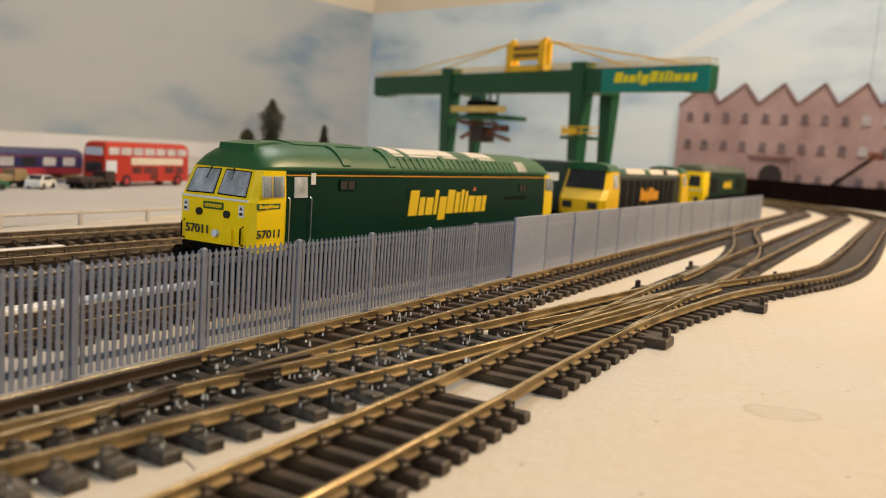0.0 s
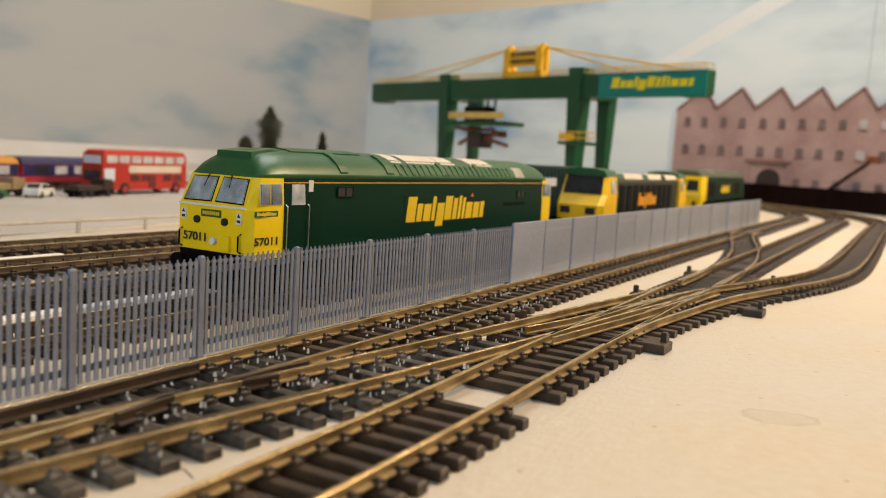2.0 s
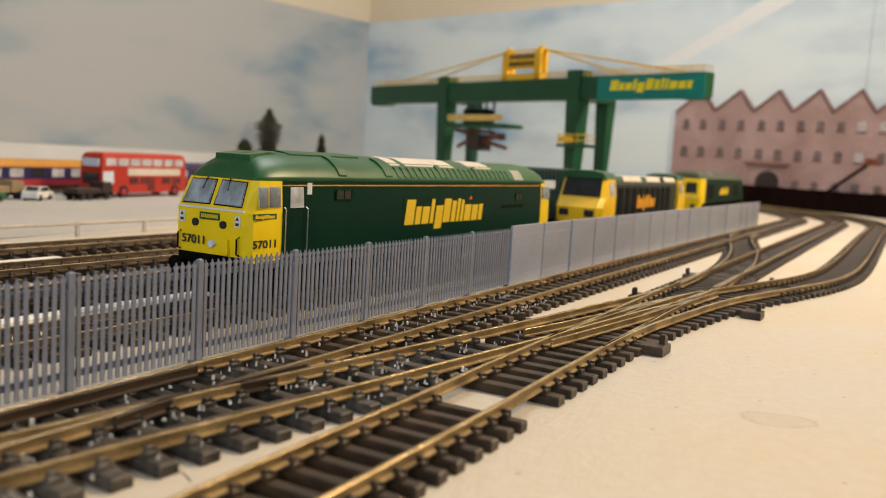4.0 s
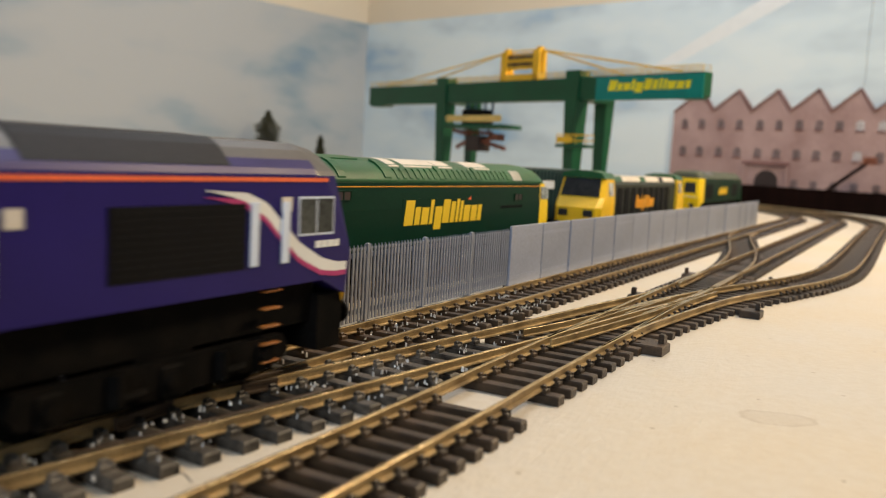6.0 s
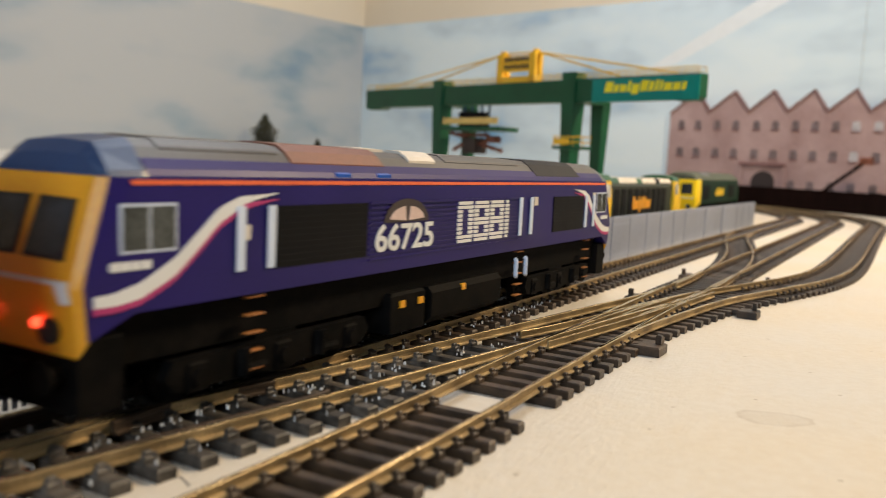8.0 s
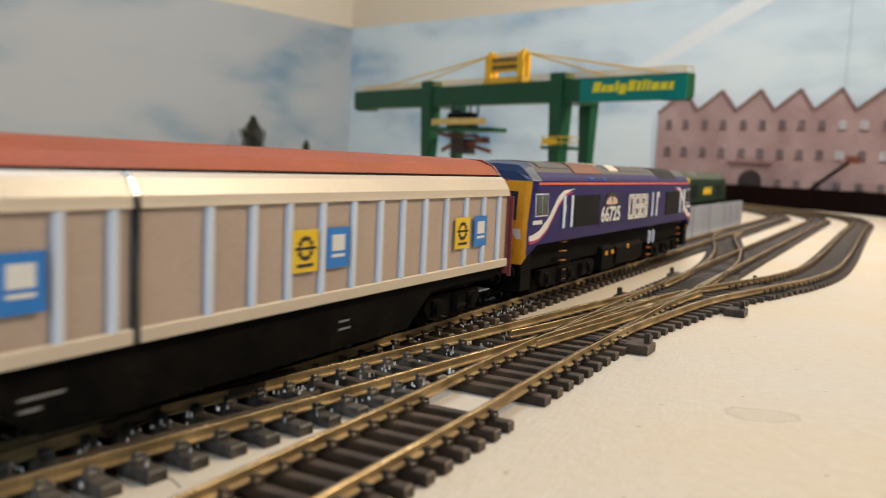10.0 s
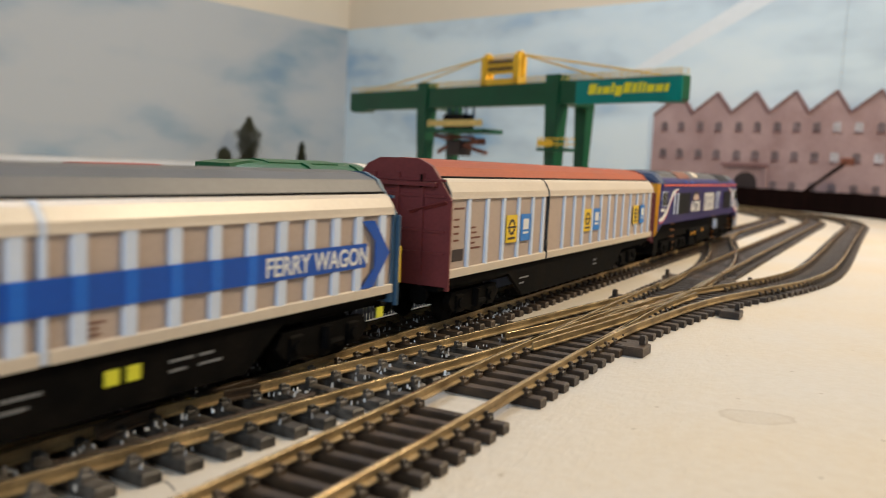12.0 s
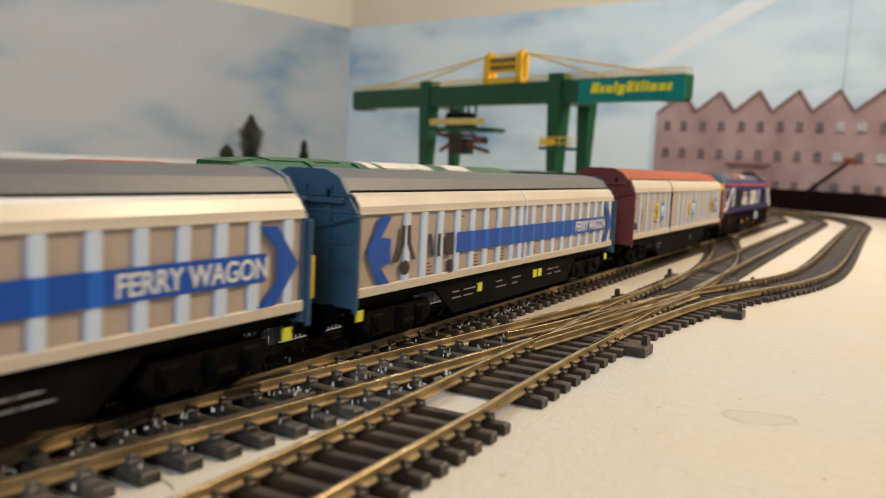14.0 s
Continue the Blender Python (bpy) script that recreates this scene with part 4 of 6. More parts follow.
def diesel_66(m, body, roof_mat, front_mat, name_label, detail=True):
    """A square-nosed heavy diesel. Its front stands at x = 0 and it reaches back to x = -274."""
    t = thing("diesel_locomotive", m, name_label, "locomotive")
    L, zc = 281.0, 52.4
    full = ((17.3, 27.6), (17.4, 33.0), (17.4, 41.0), (17.0, zc))
    nose = ((15.4, 20.5), (15.9, 33.0), (15.6, 36.0), (14.4, zc))
    cheek = ((16.9, 23.4), (17.2, 33.0), (17.1, 36.0), (16.2, zc))
    arc = ((17.0, 0.0), (16.3, 1.2), (12.0, 5.6), (9.4, 7.1), (0.0, 7.6))
    bm = bm_new()
    loft(bm, [lower_ring((-20.0,) * 4, full), lower_ring((-L + 20.0,) * 4, full)])
    part("body", bm, body, t)
    for k in range(12 if detail else 0):
        bm = bm_new()
        z = 31.2 + k * 1.35
        side_panel(bm, -197, -101, z, z + 0.62, 17.42, 0.28)
        part("side_rib", bm, body, t)
    for x0, d in ((0.0, -1), (-L, 1)):
        bm = bm_new()
        vs = loft(bm, [lower_ring([x0 + d * v for v in (-0.6, -2.4, -1.8, 3.6)], nose), lower_ring([x0 + d * v for v in (0.4, -1.0, -0.4, 5.2)], cheek)], True, False, True)
        strips(bm, vs[0])
        nose_part = part("nose", bm, front_mat if detail or x0 == 0.0 else body, t, "raked cab front")
        bm = bm_new()
        loft(bm, [lower_ring([x0 + d * v for v in (0.3, -1.0, -0.4, 5.1)], cheek), lower_ring((x0 + d * 10,) * 4, full), lower_ring((x0 + d * 20.1,) * 4, full)])
        cab = part("cab", bm, front_mat if not detail and x0 == 0.0 else body, t)
        for s in (-1, 1):
            for nm, mt, ins, up0, up1 in (("window_surround", RUBBER, 0.0, 0.02, 0.2), ("windscreen", GLASS_DARK, 0.7, 0.15, 0.35)):
                bm = bm_new()
                def q(y, z):
                    k = (z - 36.0) / (zc - 36.0)
                    return Vector((x0 + d * (-1.8 + 5.4 * k), s * y, z))
                ring = [q(0.9 + ins, 37.6 + ins), q(12.6 - ins, 37.4 + ins), q(11.6 - ins, 48.2 - ins), q(1.2 + ins, 48.4 - ins)]
                n = Vector((-d * (zc - 36), 0, 5.0)).normalized()
                loft(bm, [[tuple(p + n * up0) for p in ring], [tuple(p + n * up1) for p in ring]])
                part(nm, bm, mt, nose_part)
            bm = bm_new()
            cyl(bm, (x0 + d * -2.0, s * 9.5, 25.0), 2.3, "x", 1.2, 16)
            lampring = part("lamp_housing", bm, RUBBER, nose_part, "round black lamp housing")
            bm = bm_new()
            cyl(bm, (x0 + d * -2.8, s * 9.5 - s * 2.2, 26.4), 0.95, "x", 0.9, 12)
            part("tail_lamp", bm, TAIL_RED if (detail and x0 < -1) else STEEL, lampring, "glowing red tail lamp" if (detail and x0 < -1) else "")
        bm = bm_new()
        prism(bm, ((-14.7, 33.4), (14.7, 33.4), (14.7, 34.2), (-14.7, 34.2)), "x", x0 - d * 2.65, x0 - d * 1.6)
        part("waist_line", bm, WHITE, nose_part)
        for s in (-1, 1) if detail else ():
            bm = bm_new()
            prism(bm, [(s * y, z) for y, z in ((11.2, 34.2), (14.9, 34.0), (15.5, 30.4), (13.6, 30.4))], "x", x0 - d * 2.9, x0 - d * 1.4)
            part("waist_corner", bm, WHITE, nose_part, "white corner flash")
        bm = bm_new()
        box(bm, min(x0 - d * 0.6, x0 + d * 9), max(x0 - d * 0.6, x0 + d * 9), -15.5, 15.5, 10.0, 23.8, 0.4)
        part("buffer_beam", bm, UNDER, t, "black buffer beam and snow plough")
        buffers(t, x0 - d * 0.8, -d)
        # cab side glazing, both sides of the cab
        bm = bm_new()
        xa, xb = sorted((x0 + d * 6.4, x0 + d * 19.6))
        side_panel(bm, xa, xb, 38.6, 47.6, 17.0, 0.45, 0.15)
        w = part("cab_side_window", bm, PALE_BLUE if detail else RUBBER, t, "pale framed cab side window")
        bm = bm_new()
        for a, b in ((xa + 0.5, (xa + xb) / 2 - 0.3), ((xa + xb) / 2 + 0.3, xb - 0.5)):
            side_panel(bm, a, b, 39.1, 47.1, 17.38, 0.16, 0.15)
        part("cab_side_pane", bm, GLASS_SMOKE, w)
    bm = bm_new()
    st = [(3.5, 0.85, 0.04, 0.4), (3.6, 0.88, 0.50, 1.2), (4.8, 0.95, 0.84, 2.0), (12.0, 1.0, 1.0, 2.0)]
    rings = [roof_ring(-x, a, b, zc, arc, -dx) for x, a, b, dx in st] + [roof_ring(-L + x, a, b, zc, arc, dx) for x, a, b, dx in reversed(st)]
    vs = loft(bm, rings[:-3], True, False, True)
    bm.faces.new(vs[0])
    roof = part("roof", bm, roof_mat, t, "grey faceted roof")
    bm = bm_new()
    vs = loft(bm, rings[-4:], True, False, False)
    bm.faces.new(vs[-1])
    part("cab_roof", bm, ROOF_BLUE if detail else roof_mat, t, "dark blue cab roof end" if detail else "")

    def on_roof(y):
        ys, hs = [p[0] for p in reversed(arc)], [p[1] for p in reversed(arc)]
        return zc + np.interp(abs(y), ys, hs)

    def roof_patch(x0, x1, ya, yb, h):
        bm = bm_new()
        ys = sorted({ya, yb, *[v for v in (-16.2, -12, -9.4, 0, 9.4, 12, 16.2) if ya < v < yb]})
        loft(bm, [[(x, y, on_roof(y) - 0.3) for y in ys] + [(x, y, on_roof(y) + h) for y in reversed(ys)] for x in (x0, x1)])
        return bm
    part("roof_hatch", roof_patch(-86, -40, -16.0, 14, 0.35), DARK_GREY if not detail else PANEL_GREY, roof, "darker roof hatch")
    for x0, x1 in ((-262, -228), (-150, -96)):
        part("roof_hatch", roof_patch(x0, x1, -12.5, 12.5, 0.3), roof_mat, roof)
    if detail:
        part("cant_band", roof_patch(-L + 13, -13, -17.0, -14.3, 0.22), body, roof, "deep indigo band above the eaves line")
        part("silencer_panel", roof_patch(-225, -187, -14.5, 14.5, 0.5), BROWN_ROOF, roof, "rust-brown roof panel")
        for x0, x1, y0 in ((-189, -178, -8), (-172, -157, -13.0)):
            part("roof_label", roof_patch(x0, x1, y0, y0 + 8, 0.75), CREAM_PANEL, roof, "cream roof label")
        for x in (-208, -190):
            bm = bm_new()
            box(bm, x - 3, x + 3, -16.9, -14.6, 51.6, 54.0, 0.4)
            part("roof_bracket", bm, BLUE, roof)
        bm = bm_new()
        side_panel(bm, -L + 9, -9, 51.0, 51.9, 17.1, 0.15, 0.05)
        part("eaves_line", bm, ORANGE, t, "thin orange-red eaves line")
        for x0, x1 in ((-71, -37), (-233, -198)):
            bm = bm_new()
            side_panel(bm, x0, x1, 32.6, 46.4, 17.36, 0.3, 0.05)
            p = part("black_panel", bm, PANEL_BLACK, t, "black louvred side panel")
            bm = bm_new()
            for k in range(9):
                side_panel(bm, x0 + 0.8, x1 - 0.8, 33.4 + k * 1.42, 34.0 + k * 1.42, 17.64, 0.14)
            part("louvre", bm, PANEL_BLACK, p)
        for x in (-102.5, -93.0, -34.5, -24.5, -235.0, -244.5):
            bm = bm_new()
            z0 = 33.0
            box(bm, x - 1.15, x + 1.15, -18.1, -17.7, z0, 46.6, 0.1)
            for zz in (z0 + 0.8, 45.0):
                box(bm, x - 0.5, x + 0.5, -17.8, -17.2, zz, zz + 0.8)
            part("handrail", bm, PALE_BLUE, t, "pale blue-white door handrail")
        for x in (-102.5, -94.0):
            bm = bm_new()
            tube(bm, ((x, -16.6, 24.5), (x, -17.2, 24.0), (x, -17.2, 18.4), (x + 1.2, -16.8, 18.0)), 0.8, 8)
            part("handrail", bm, PALE_BLUE, t, "pale blue-white step handrail")
        # plain bars for the white word mark, and the running number
        for xa, xb, rows in ((-149.5, -139.4, (0, 1, 8, 9)), (-138.4, -128.0, (0, 1, 4, 5, 8, 9)), (-127.0, -116.6, (0, 1, 4, 5, 8, 9)), (-115.4, -112.4, ())):
            striped_block(t, WHITE, xa, xb, rows)
        writing("side_number", "66725", 7.4, 30.0, P(-194.5, -17.75, 33.2) @ pose(0, 0, 0, 90, 0, 0), WHITE, t, 0.25)
        bm = bm_new()
        c = [(-179.0 + 11.5 * math.cos(a), 40.9 + 6.4 * math.sin(a)) for a in np.linspace(0, math.pi, 13)]
        prism(bm, c, "y", -17.85, -17.5)
        crest = part("crest", bm, INK, t, "dark domed emblem over the number")
        bm = bm_new()
        for a0, a1 in ((0.12, 1.42), (1.72, 3.02)):
            c = [(-179.0 + 9.0 * math.cos(a), 41.3 + 4.0 * math.sin(a)) for a in np.linspace(a0, a1, 8)]
            prism(bm, c + [(-179.0 + 0.7 * (1 if a0 < 1 else -1), 41.3)] if a0 < 1 else c + [(-179.7, 41.3)], "y", -17.98, -17.84)
        part("crest_panel", bm, CREAM_PINK, crest)
        # white and magenta swoosh towards each cab
        for sgn, base in ((1, 0.0), (-1, -L)):
            for mt, nm, off, thick in ((WHITE, "white_swoosh", 0.0, 1.5), (MAGENTA, "magenta_swoosh", -1.35, 1.4)):
                bm = bm_new()
                xs = np.linspace(1.0, 48, 34)
                tops = []
                for x in xs:
                    k = min(1.0, max(0.0, (x - 3) / 37.0))
                    z = np.interp(x, (1, 5, 11, 19, 25.5, 30.5, 37, 48), (31.0, 31.1, 32.4, 36.2, 41.4, 45.6, 48.2, 49.2)) + off
                    th = thick * (1.0 if x < 34 else max(0.12, (48 - x) / 14)) * (1 + 0.7 * math.sin(math.pi * k))
                    tops.append((base - sgn * x, z, th))
                y = -17.5 - (0.12 if mt is WHITE else 0.04)
                loft(bm, [[(x, y + 0.35, z - th), (x, y, z - th), (x, y, z + th * 0.35), (x, y + 0.35, z + th * 0.35)] for x, z, th in tops])
                part(nm, bm, mt, t, "white swoosh" if mt is WHITE else "magenta edge of the swoosh")
        for x, z in ((-88.5, 45.0), (-243.0, 41.0), (-24, 46)):
            bm = bm_new()
            side_panel(bm, x - 1.6, x + 1.6, z - 1.6, z + 1.6, 17.4, 0.3)
            part("data_panel", bm, CREAM_PANEL, t)
        for x in (-8.8, -L + 8.8):
            bm = bm_new()
            script_bars(bm, x - 4.5, x + 4.5, 35.6, 37.2, 17.3, ((1, 0, 1),) * 4, 0, 0.3)
            part("small_mark", bm, WHITE, t)
    else:
        for x0, x1 in ((-66, -30), (-238, -196)):
            for s in (-1, 1):
                bm = bm_new()
                y0, y1 = sorted((s * 17.3, s * 17.7))
                box(bm, x0, x1, y0, y1, 32.0, 46.5)
                part("black_panel", bm, PANEL_BLACK, t, "black louvred side panel")
        bm = bm_new()
        for k in range(9):
            box(bm, -160 + k * 6.2, -155.4 + k * 6.2, 17.4, 17.8, 35, 44 - (k % 3) * 1.6)
        tagged(part("word_mark", bm, LABEL_YELLOW, t, "yellow word mark in plain bars"), kind="stuff")
    # running gear
    bm = bm_new()
    box(bm, -L + 8, -8, -13, 13, 17, 27.8)
    part("underframe", bm, UNDER, t)
    bm = bm_new()
    prism(bm, ((-16, 11.0), (-12.5, 8.4), (12.5, 8.4), (16, 11.0), (16, 18.4), (14.5, 20.2), (-14.5, 20.2), (-16, 18.4)), "x", -160, -112)
    part("fuel_tank", bm, UNDER, t, "black rounded fuel tank")
    bm = bm_new()
    box(bm, -182, -163.5, -15.6, 15.6, 9.0, 20.5, 0.8)
    box_ = part("battery_box", bm, UNDER, t)
    if detail:
        for x, z in ((-176.5, 17.2), (-166.5, 17.2), (-140, 18.4)):
            bm = bm_new()
            box(bm, x - 1.2, x + 1.2, -16.2, -15.4, z - 1.0, z + 1.0)
            part("orange_tag", bm, AMBER, box_, "small orange tag")
        for xs in (-98.0, -26.5, -238.0):
            for k in range(5):
                bm = bm_new()
                box(bm, xs - 2.7, xs + 2.7, -16.8, -15.0, 10.6 + k * 4.0, 10.95 + k * 4.0, 0.1)
                part("cab_step", bm, STEP_ORANGE, t, "orange-edged cab step")
    for xc in (-54.0, -L + 54.0):
        bogie(t, xc, 53, 3, 6.9)
    return t


TAIL_RED = glow("tail_lamp_red", (1.0, 0.06, 0.02), 4.0)
ROOF_BLUE = mat("cab_roof_blue", (0.022, 0.050, 0.13), 0.45, var=0.1)
GLASS_SMOKE = mat("smoked_glazing", (0.075, 0.08, 0.075), 0.12, var=0.3, scale=90, bump=0.0)
PANEL_GREY = mat("hatch_charcoal", (0.016, 0.016, 0.020), 0.5, var=0.15, spec=0.12)
CREAM_PINK = mat("crest_pale", (0.62, 0.47, 0.42), 0.5, var=0.1)


def ferry_wagon(m, k, L, ends, roof_mat, scheme, label):
    """A bogie van with sliding sides; k scales the cross-section. Its rear stands at x = 0."""
    t = thing("ferry_wagon", m, label, "wagon", "wagons behind the locomotive")
    H = 19.0 * k
    z0, z1, z2, z3 = scheme["z"]
    inner = 1.6
    end_half = [(H, z0 - 3), (H, z1), (H - 3.6 * k, z2 - 0.5), (H - 7.0 * k, z3 - 2.2 * k), (H - 12 * k, z3)]
    for x0, d in ((0.0, 1), (L, -1)):
        bm = bm_new()
        prism(bm, [(-y, z) for y, z in end_half] + [(y, z) for y, z in reversed(end_half)], "x", x0, x0 + d * inner)
        e = part("end_wall", bm, ends, t, "ribbed steel end wall")
        for y in (-9 * k, 0, 9 * k):
            bm = bm_new()
            box(bm, min(x0, x0 - d * 0.9), max(x0, x0 - d * 0.9), y - 0.8, y + 0.8, z0, z3 - 4.5 * k, 0.2)
            part("end_rib", bm, ends, e)
        for z in (z0 + 7, z0 + 14, z1, z2 - 1):
            bm = bm_new()
            box(bm, min(x0, x0 - d * 0.6), max(x0, x0 - d * 0.6), -H + 1.5, H - 1.5, z, z + 0.8, 0.1)
            part("end_rib", bm, ends, e)
        bm = bm_new()
        box(bm, min(x0, x0 - d * 2.4), max(x0, x0 - d * 2.4), -H + 4.4 * k, H - 4.4 * k, z2 - 2.6, z2 - 1.2, 0.3)
        part("end_bar", bm, ends, e, "projecting cross bar")
        for s in (-1, 1):
            bm = bm_new()
            slab(bm, ((x0 - d * 0.2, s * 5.0 * k, z1 - 5.0), (x0 - d * 0.2, s * (H - 0.8), z1 - 1.4), (x0 - d * 1.3, s * (H - 0.8), z1 - 0.6), (x0 - d * 1.3, s * 5.0 * k, z1 - 4.2)), 0.5)
            part("end_fold", bm, ends, e)
            bm = bm_new()
            box(bm, min(x0, x0 - d * 0.8), max(x0, x0 - d * 0.8), s * H - 0.9, s * H + 0.3, z0 - 4, z1 - 0.5, 0.2)
            part("corner_post", bm, ends, e, "steel corner post")
        bm = bm_new()
        tube(bm, ((x0 - d * 1.0, -9 * k, z2 + 1), (x0 - d * 1.2, -9 * k, z2 - 3)), 0.5)
        part("end_bracket", bm, UNDER, e)
        buffers(t, x0, -d, 11.5, 17.0)
    # sliding side doors, two a side, with a rounded shoulder
    shoulder = [(H - 0.2, z1 + 0.3), (H - 0.6 * k, z1 + 1.8 * k), (H - 2.4 * k, z2 - 1.0 * k), (H - 3.8 * k, z2)]
    mid = scheme["gap"]
    for x0, x1 in ((inner - 0.3, mid - 0.9), (mid + 0.9, L - inner + 0.3)):
        bm = bm_new()
        prism(bm, [(-H + 0.7, z0), (-H + 0.7, z1 + 0.3)] + [(-y, z) for y, z in shoulder[1:]] + [(y, z) for y, z in reversed(shoulder[1:])] + [(H - 0.7, z1 + 0.3), (H - 0.7, z0)], "x", x0, x1)
        door = part("sliding_door", bm, TAUPE, t, "taupe sliding side with pale ribs")
        bm = bm_new()
        prism(bm, [(-H - 0.1, z1 - 0.3), (-H + 0.1, z1 + 0.5)] + [(-y - 0.25, z + 0.15) for y, z in shoulder[1:]] + [(-H + 4.5 * k, z2 - 0.8), (-H + 1.2, z1 - 0.3)], "x", x0, x1)
        part("shoulder", bm, WAGON_CREAM, door, "cream rounded shoulder")
        bm = bm_new()
        box(bm, x0, x1, -H - 0.15, -H + 0.9, z0 - 0.2, z0 + 2.6 * k, 0.3)
        part("sill", bm, WAGON_CREAM, door, "cream bottom sill")
    for x in scheme["ribs"]:
        bm = bm_new()
        box(bm, x - scheme["rib_w"] / 2, x + scheme["rib_w"] / 2, -H - 0.05, -H + 0.8, z0 + 2.4 * k, z1 - 0.4)
        part("side_rib", bm, PALE_BLUE, t, "pale blue-white side rib")
    bm = bm_new()
    prism(bm, [(-H - 0.15, z0), (-H - 0.15, z1)] + [(-y - 0.4, z + 0.2) for y, z in shoulder[1:]] + [(-H + 5 * k, z2 - 0.6), (-H + 1.5, z0)], "x", mid - 0.55, mid + 0.55)
    part("centre_rib", bm, scheme["centre"], t, "centre pillar with lock bars")
    bm = bm_new()
    top = [(H - 4.6 * k, z2 - 1.2), (H - 4.4 * k, z2 + 0.5 * k), (H - 7.4 * k, z3 - 2.4 * k), (H - 12.5 * k, z3 - 0.5), (0.0, z3 + 0.2 * k)]
    prism(bm, [(-y, z) for y, z in top] + [(y, z) for y, z in reversed(top[:-1])], "x", inner - 0.2, L - inner + 0.2)
    r = part("roof", bm, roof_mat, t, "long ridged roof")
    # The gutter's black paints in the shadow between roof and shoulder.
    bm = bm_new()
    tube(bm, ((inner, -H + 4.2 * k, z2 + 0.4), (L - inner, -H + 4.2 * k, z2 + 0.4)), 0.45)
    part("gutter", bm, UNDER, r, "gutter coloured black as the shadow line below the roof")
    # underframe: fish-bellied sole bars
    bm = bm_new()
    for s in (-1, 1):
        y0, y1 = sorted((s * (H - 3.2), s * (H - 1.6)))
        prism(bm, ((1, 19.5), (1, z0 - 0.1), (L - 1, z0 - 0.1), (L - 1, 19.5), (L - 52 * k, 19.0), (L - 66 * k, 9.5), (66 * k, 9.5), (52 * k, 19.0)), "y", y0, y1)
    box(bm, 2, L - 2, -H + 4, H - 4, 17.5, z0 - 0.1)
    frame_ = part("underframe", bm, UNDER, t, "black fish-bellied underframe")
    for x in scheme["tags"]:
        bm = bm_new()
        side_panel(bm, x - 1.6, x + 1.6, 14.6, 17.6, H - 1.55, 0.3)
        part("yellow_tag", bm, LIME, frame_, "yellow data tag")
    bm = bm_new()
    for x in scheme["notes"]:
        for j in range(2):
            side_panel(bm, x, x + random.uniform(4, 9), 14.2 + j * 2.0, 14.7 + j * 2.0, H - 1.55, 0.12)
    tagged(part("data_panel", bm, NOTE_GREY, frame_, "small white illegible data panel"), kind="stuff")
    for xc in (31 * k, L - 31 * k):
        bogie(t, xc, 24, 2, 5.8, 14.0)
    return t, H


def oxide_van(m):
    sch = dict(z=(22.6, 47.6, 53.6, 59.6), gap=84.5, ribs=(14.0, 28.0, 41.5, 55.0, 68.5, 79.5, 103, 116, 128, 140.5, 153.5, 166, 177.5, 190, 203, 216, 229, 241), rib_w=1.9, centre=GLASS_DARK, tags=(), notes=(150, 62))
    t, H = ferry_wagon(m, 1.0, 250.0, WAGON_RED, ROOF_ORANGE, sch, "taupe sliding-wall ferry wagon with red oxide ends")
    for x in (43.6, 128.6, 208.5):
        bm = bm_new()
        side_panel(bm, x, x + 9.6, 31.0, 41.0, H, 0.15)
        lab = part("yellow_label", bm, LABEL_YELLOW, t, "yellow square label with a black emblem")
        bm = bm_new()
        for a in np.linspace(0, 2 * math.pi, 13)[:-1]:
            side_panel(bm, x + 4.8 + 2.4 * math.cos(a) - 0.6, x + 4.8 + 2.4 * math.cos(a) + 0.6, 36.6 + 2.4 * math.sin(a) - 0.5, 36.6 + 2.4 * math.sin(a) + 0.5, H + 0.15, 0.1)
        side_panel(bm, x + 1.0, x + 8.6, 36.3, 36.9, H + 0.15, 0.12)
        side_panel(bm, x + 1.8, x + 7.8, 32.2, 33.0, H + 0.15, 0.12)
        part("emblem", bm, INK, lab)
        bm = bm_new()
        side_panel(bm, x + 13.2, x + 22.4, 31.0, 41.0, H, 0.15)
        lab = part("blue_label", bm, SKY_BLUE, t, "blue square label with white blocks")
        bm = bm_new()
        side_panel(bm, x + 15.2, x + 20.4, 35.2, 39.2, H + 0.15, 0.1)
        side_panel(bm, x + 15.2, x + 20.4, 33.6, 34.4, H + 0.15, 0.1)
        part("emblem", bm, WHITE, lab)
    bm = bm_new()
    side_panel(bm, 4.0, 11.4, 27.4, 31.2, H - 0.65, 0.15)
    part("data_box", bm, INK, t, "black data box")
    bm = bm_new()
    for z in (44.0, 40.5, 38.2, 36.0, 33.8):
        side_panel(bm, 4.5, 4.5 + (6.5 if z > 43 else 3.5), z, z + 0.6, H - 0.65, 0.1)
    for j, w in enumerate((3, 4, 7, 3, 7)):
        side_panel(bm, 17.0, 17.0 + w, 37.5 - j * 1.7, 38.1 - j * 1.7, H - 0.65, 0.1)
    tagged(part("data_panel", bm, BROWN_ROOF, t, "small dark illegible data panel"), kind="stuff")
    return t


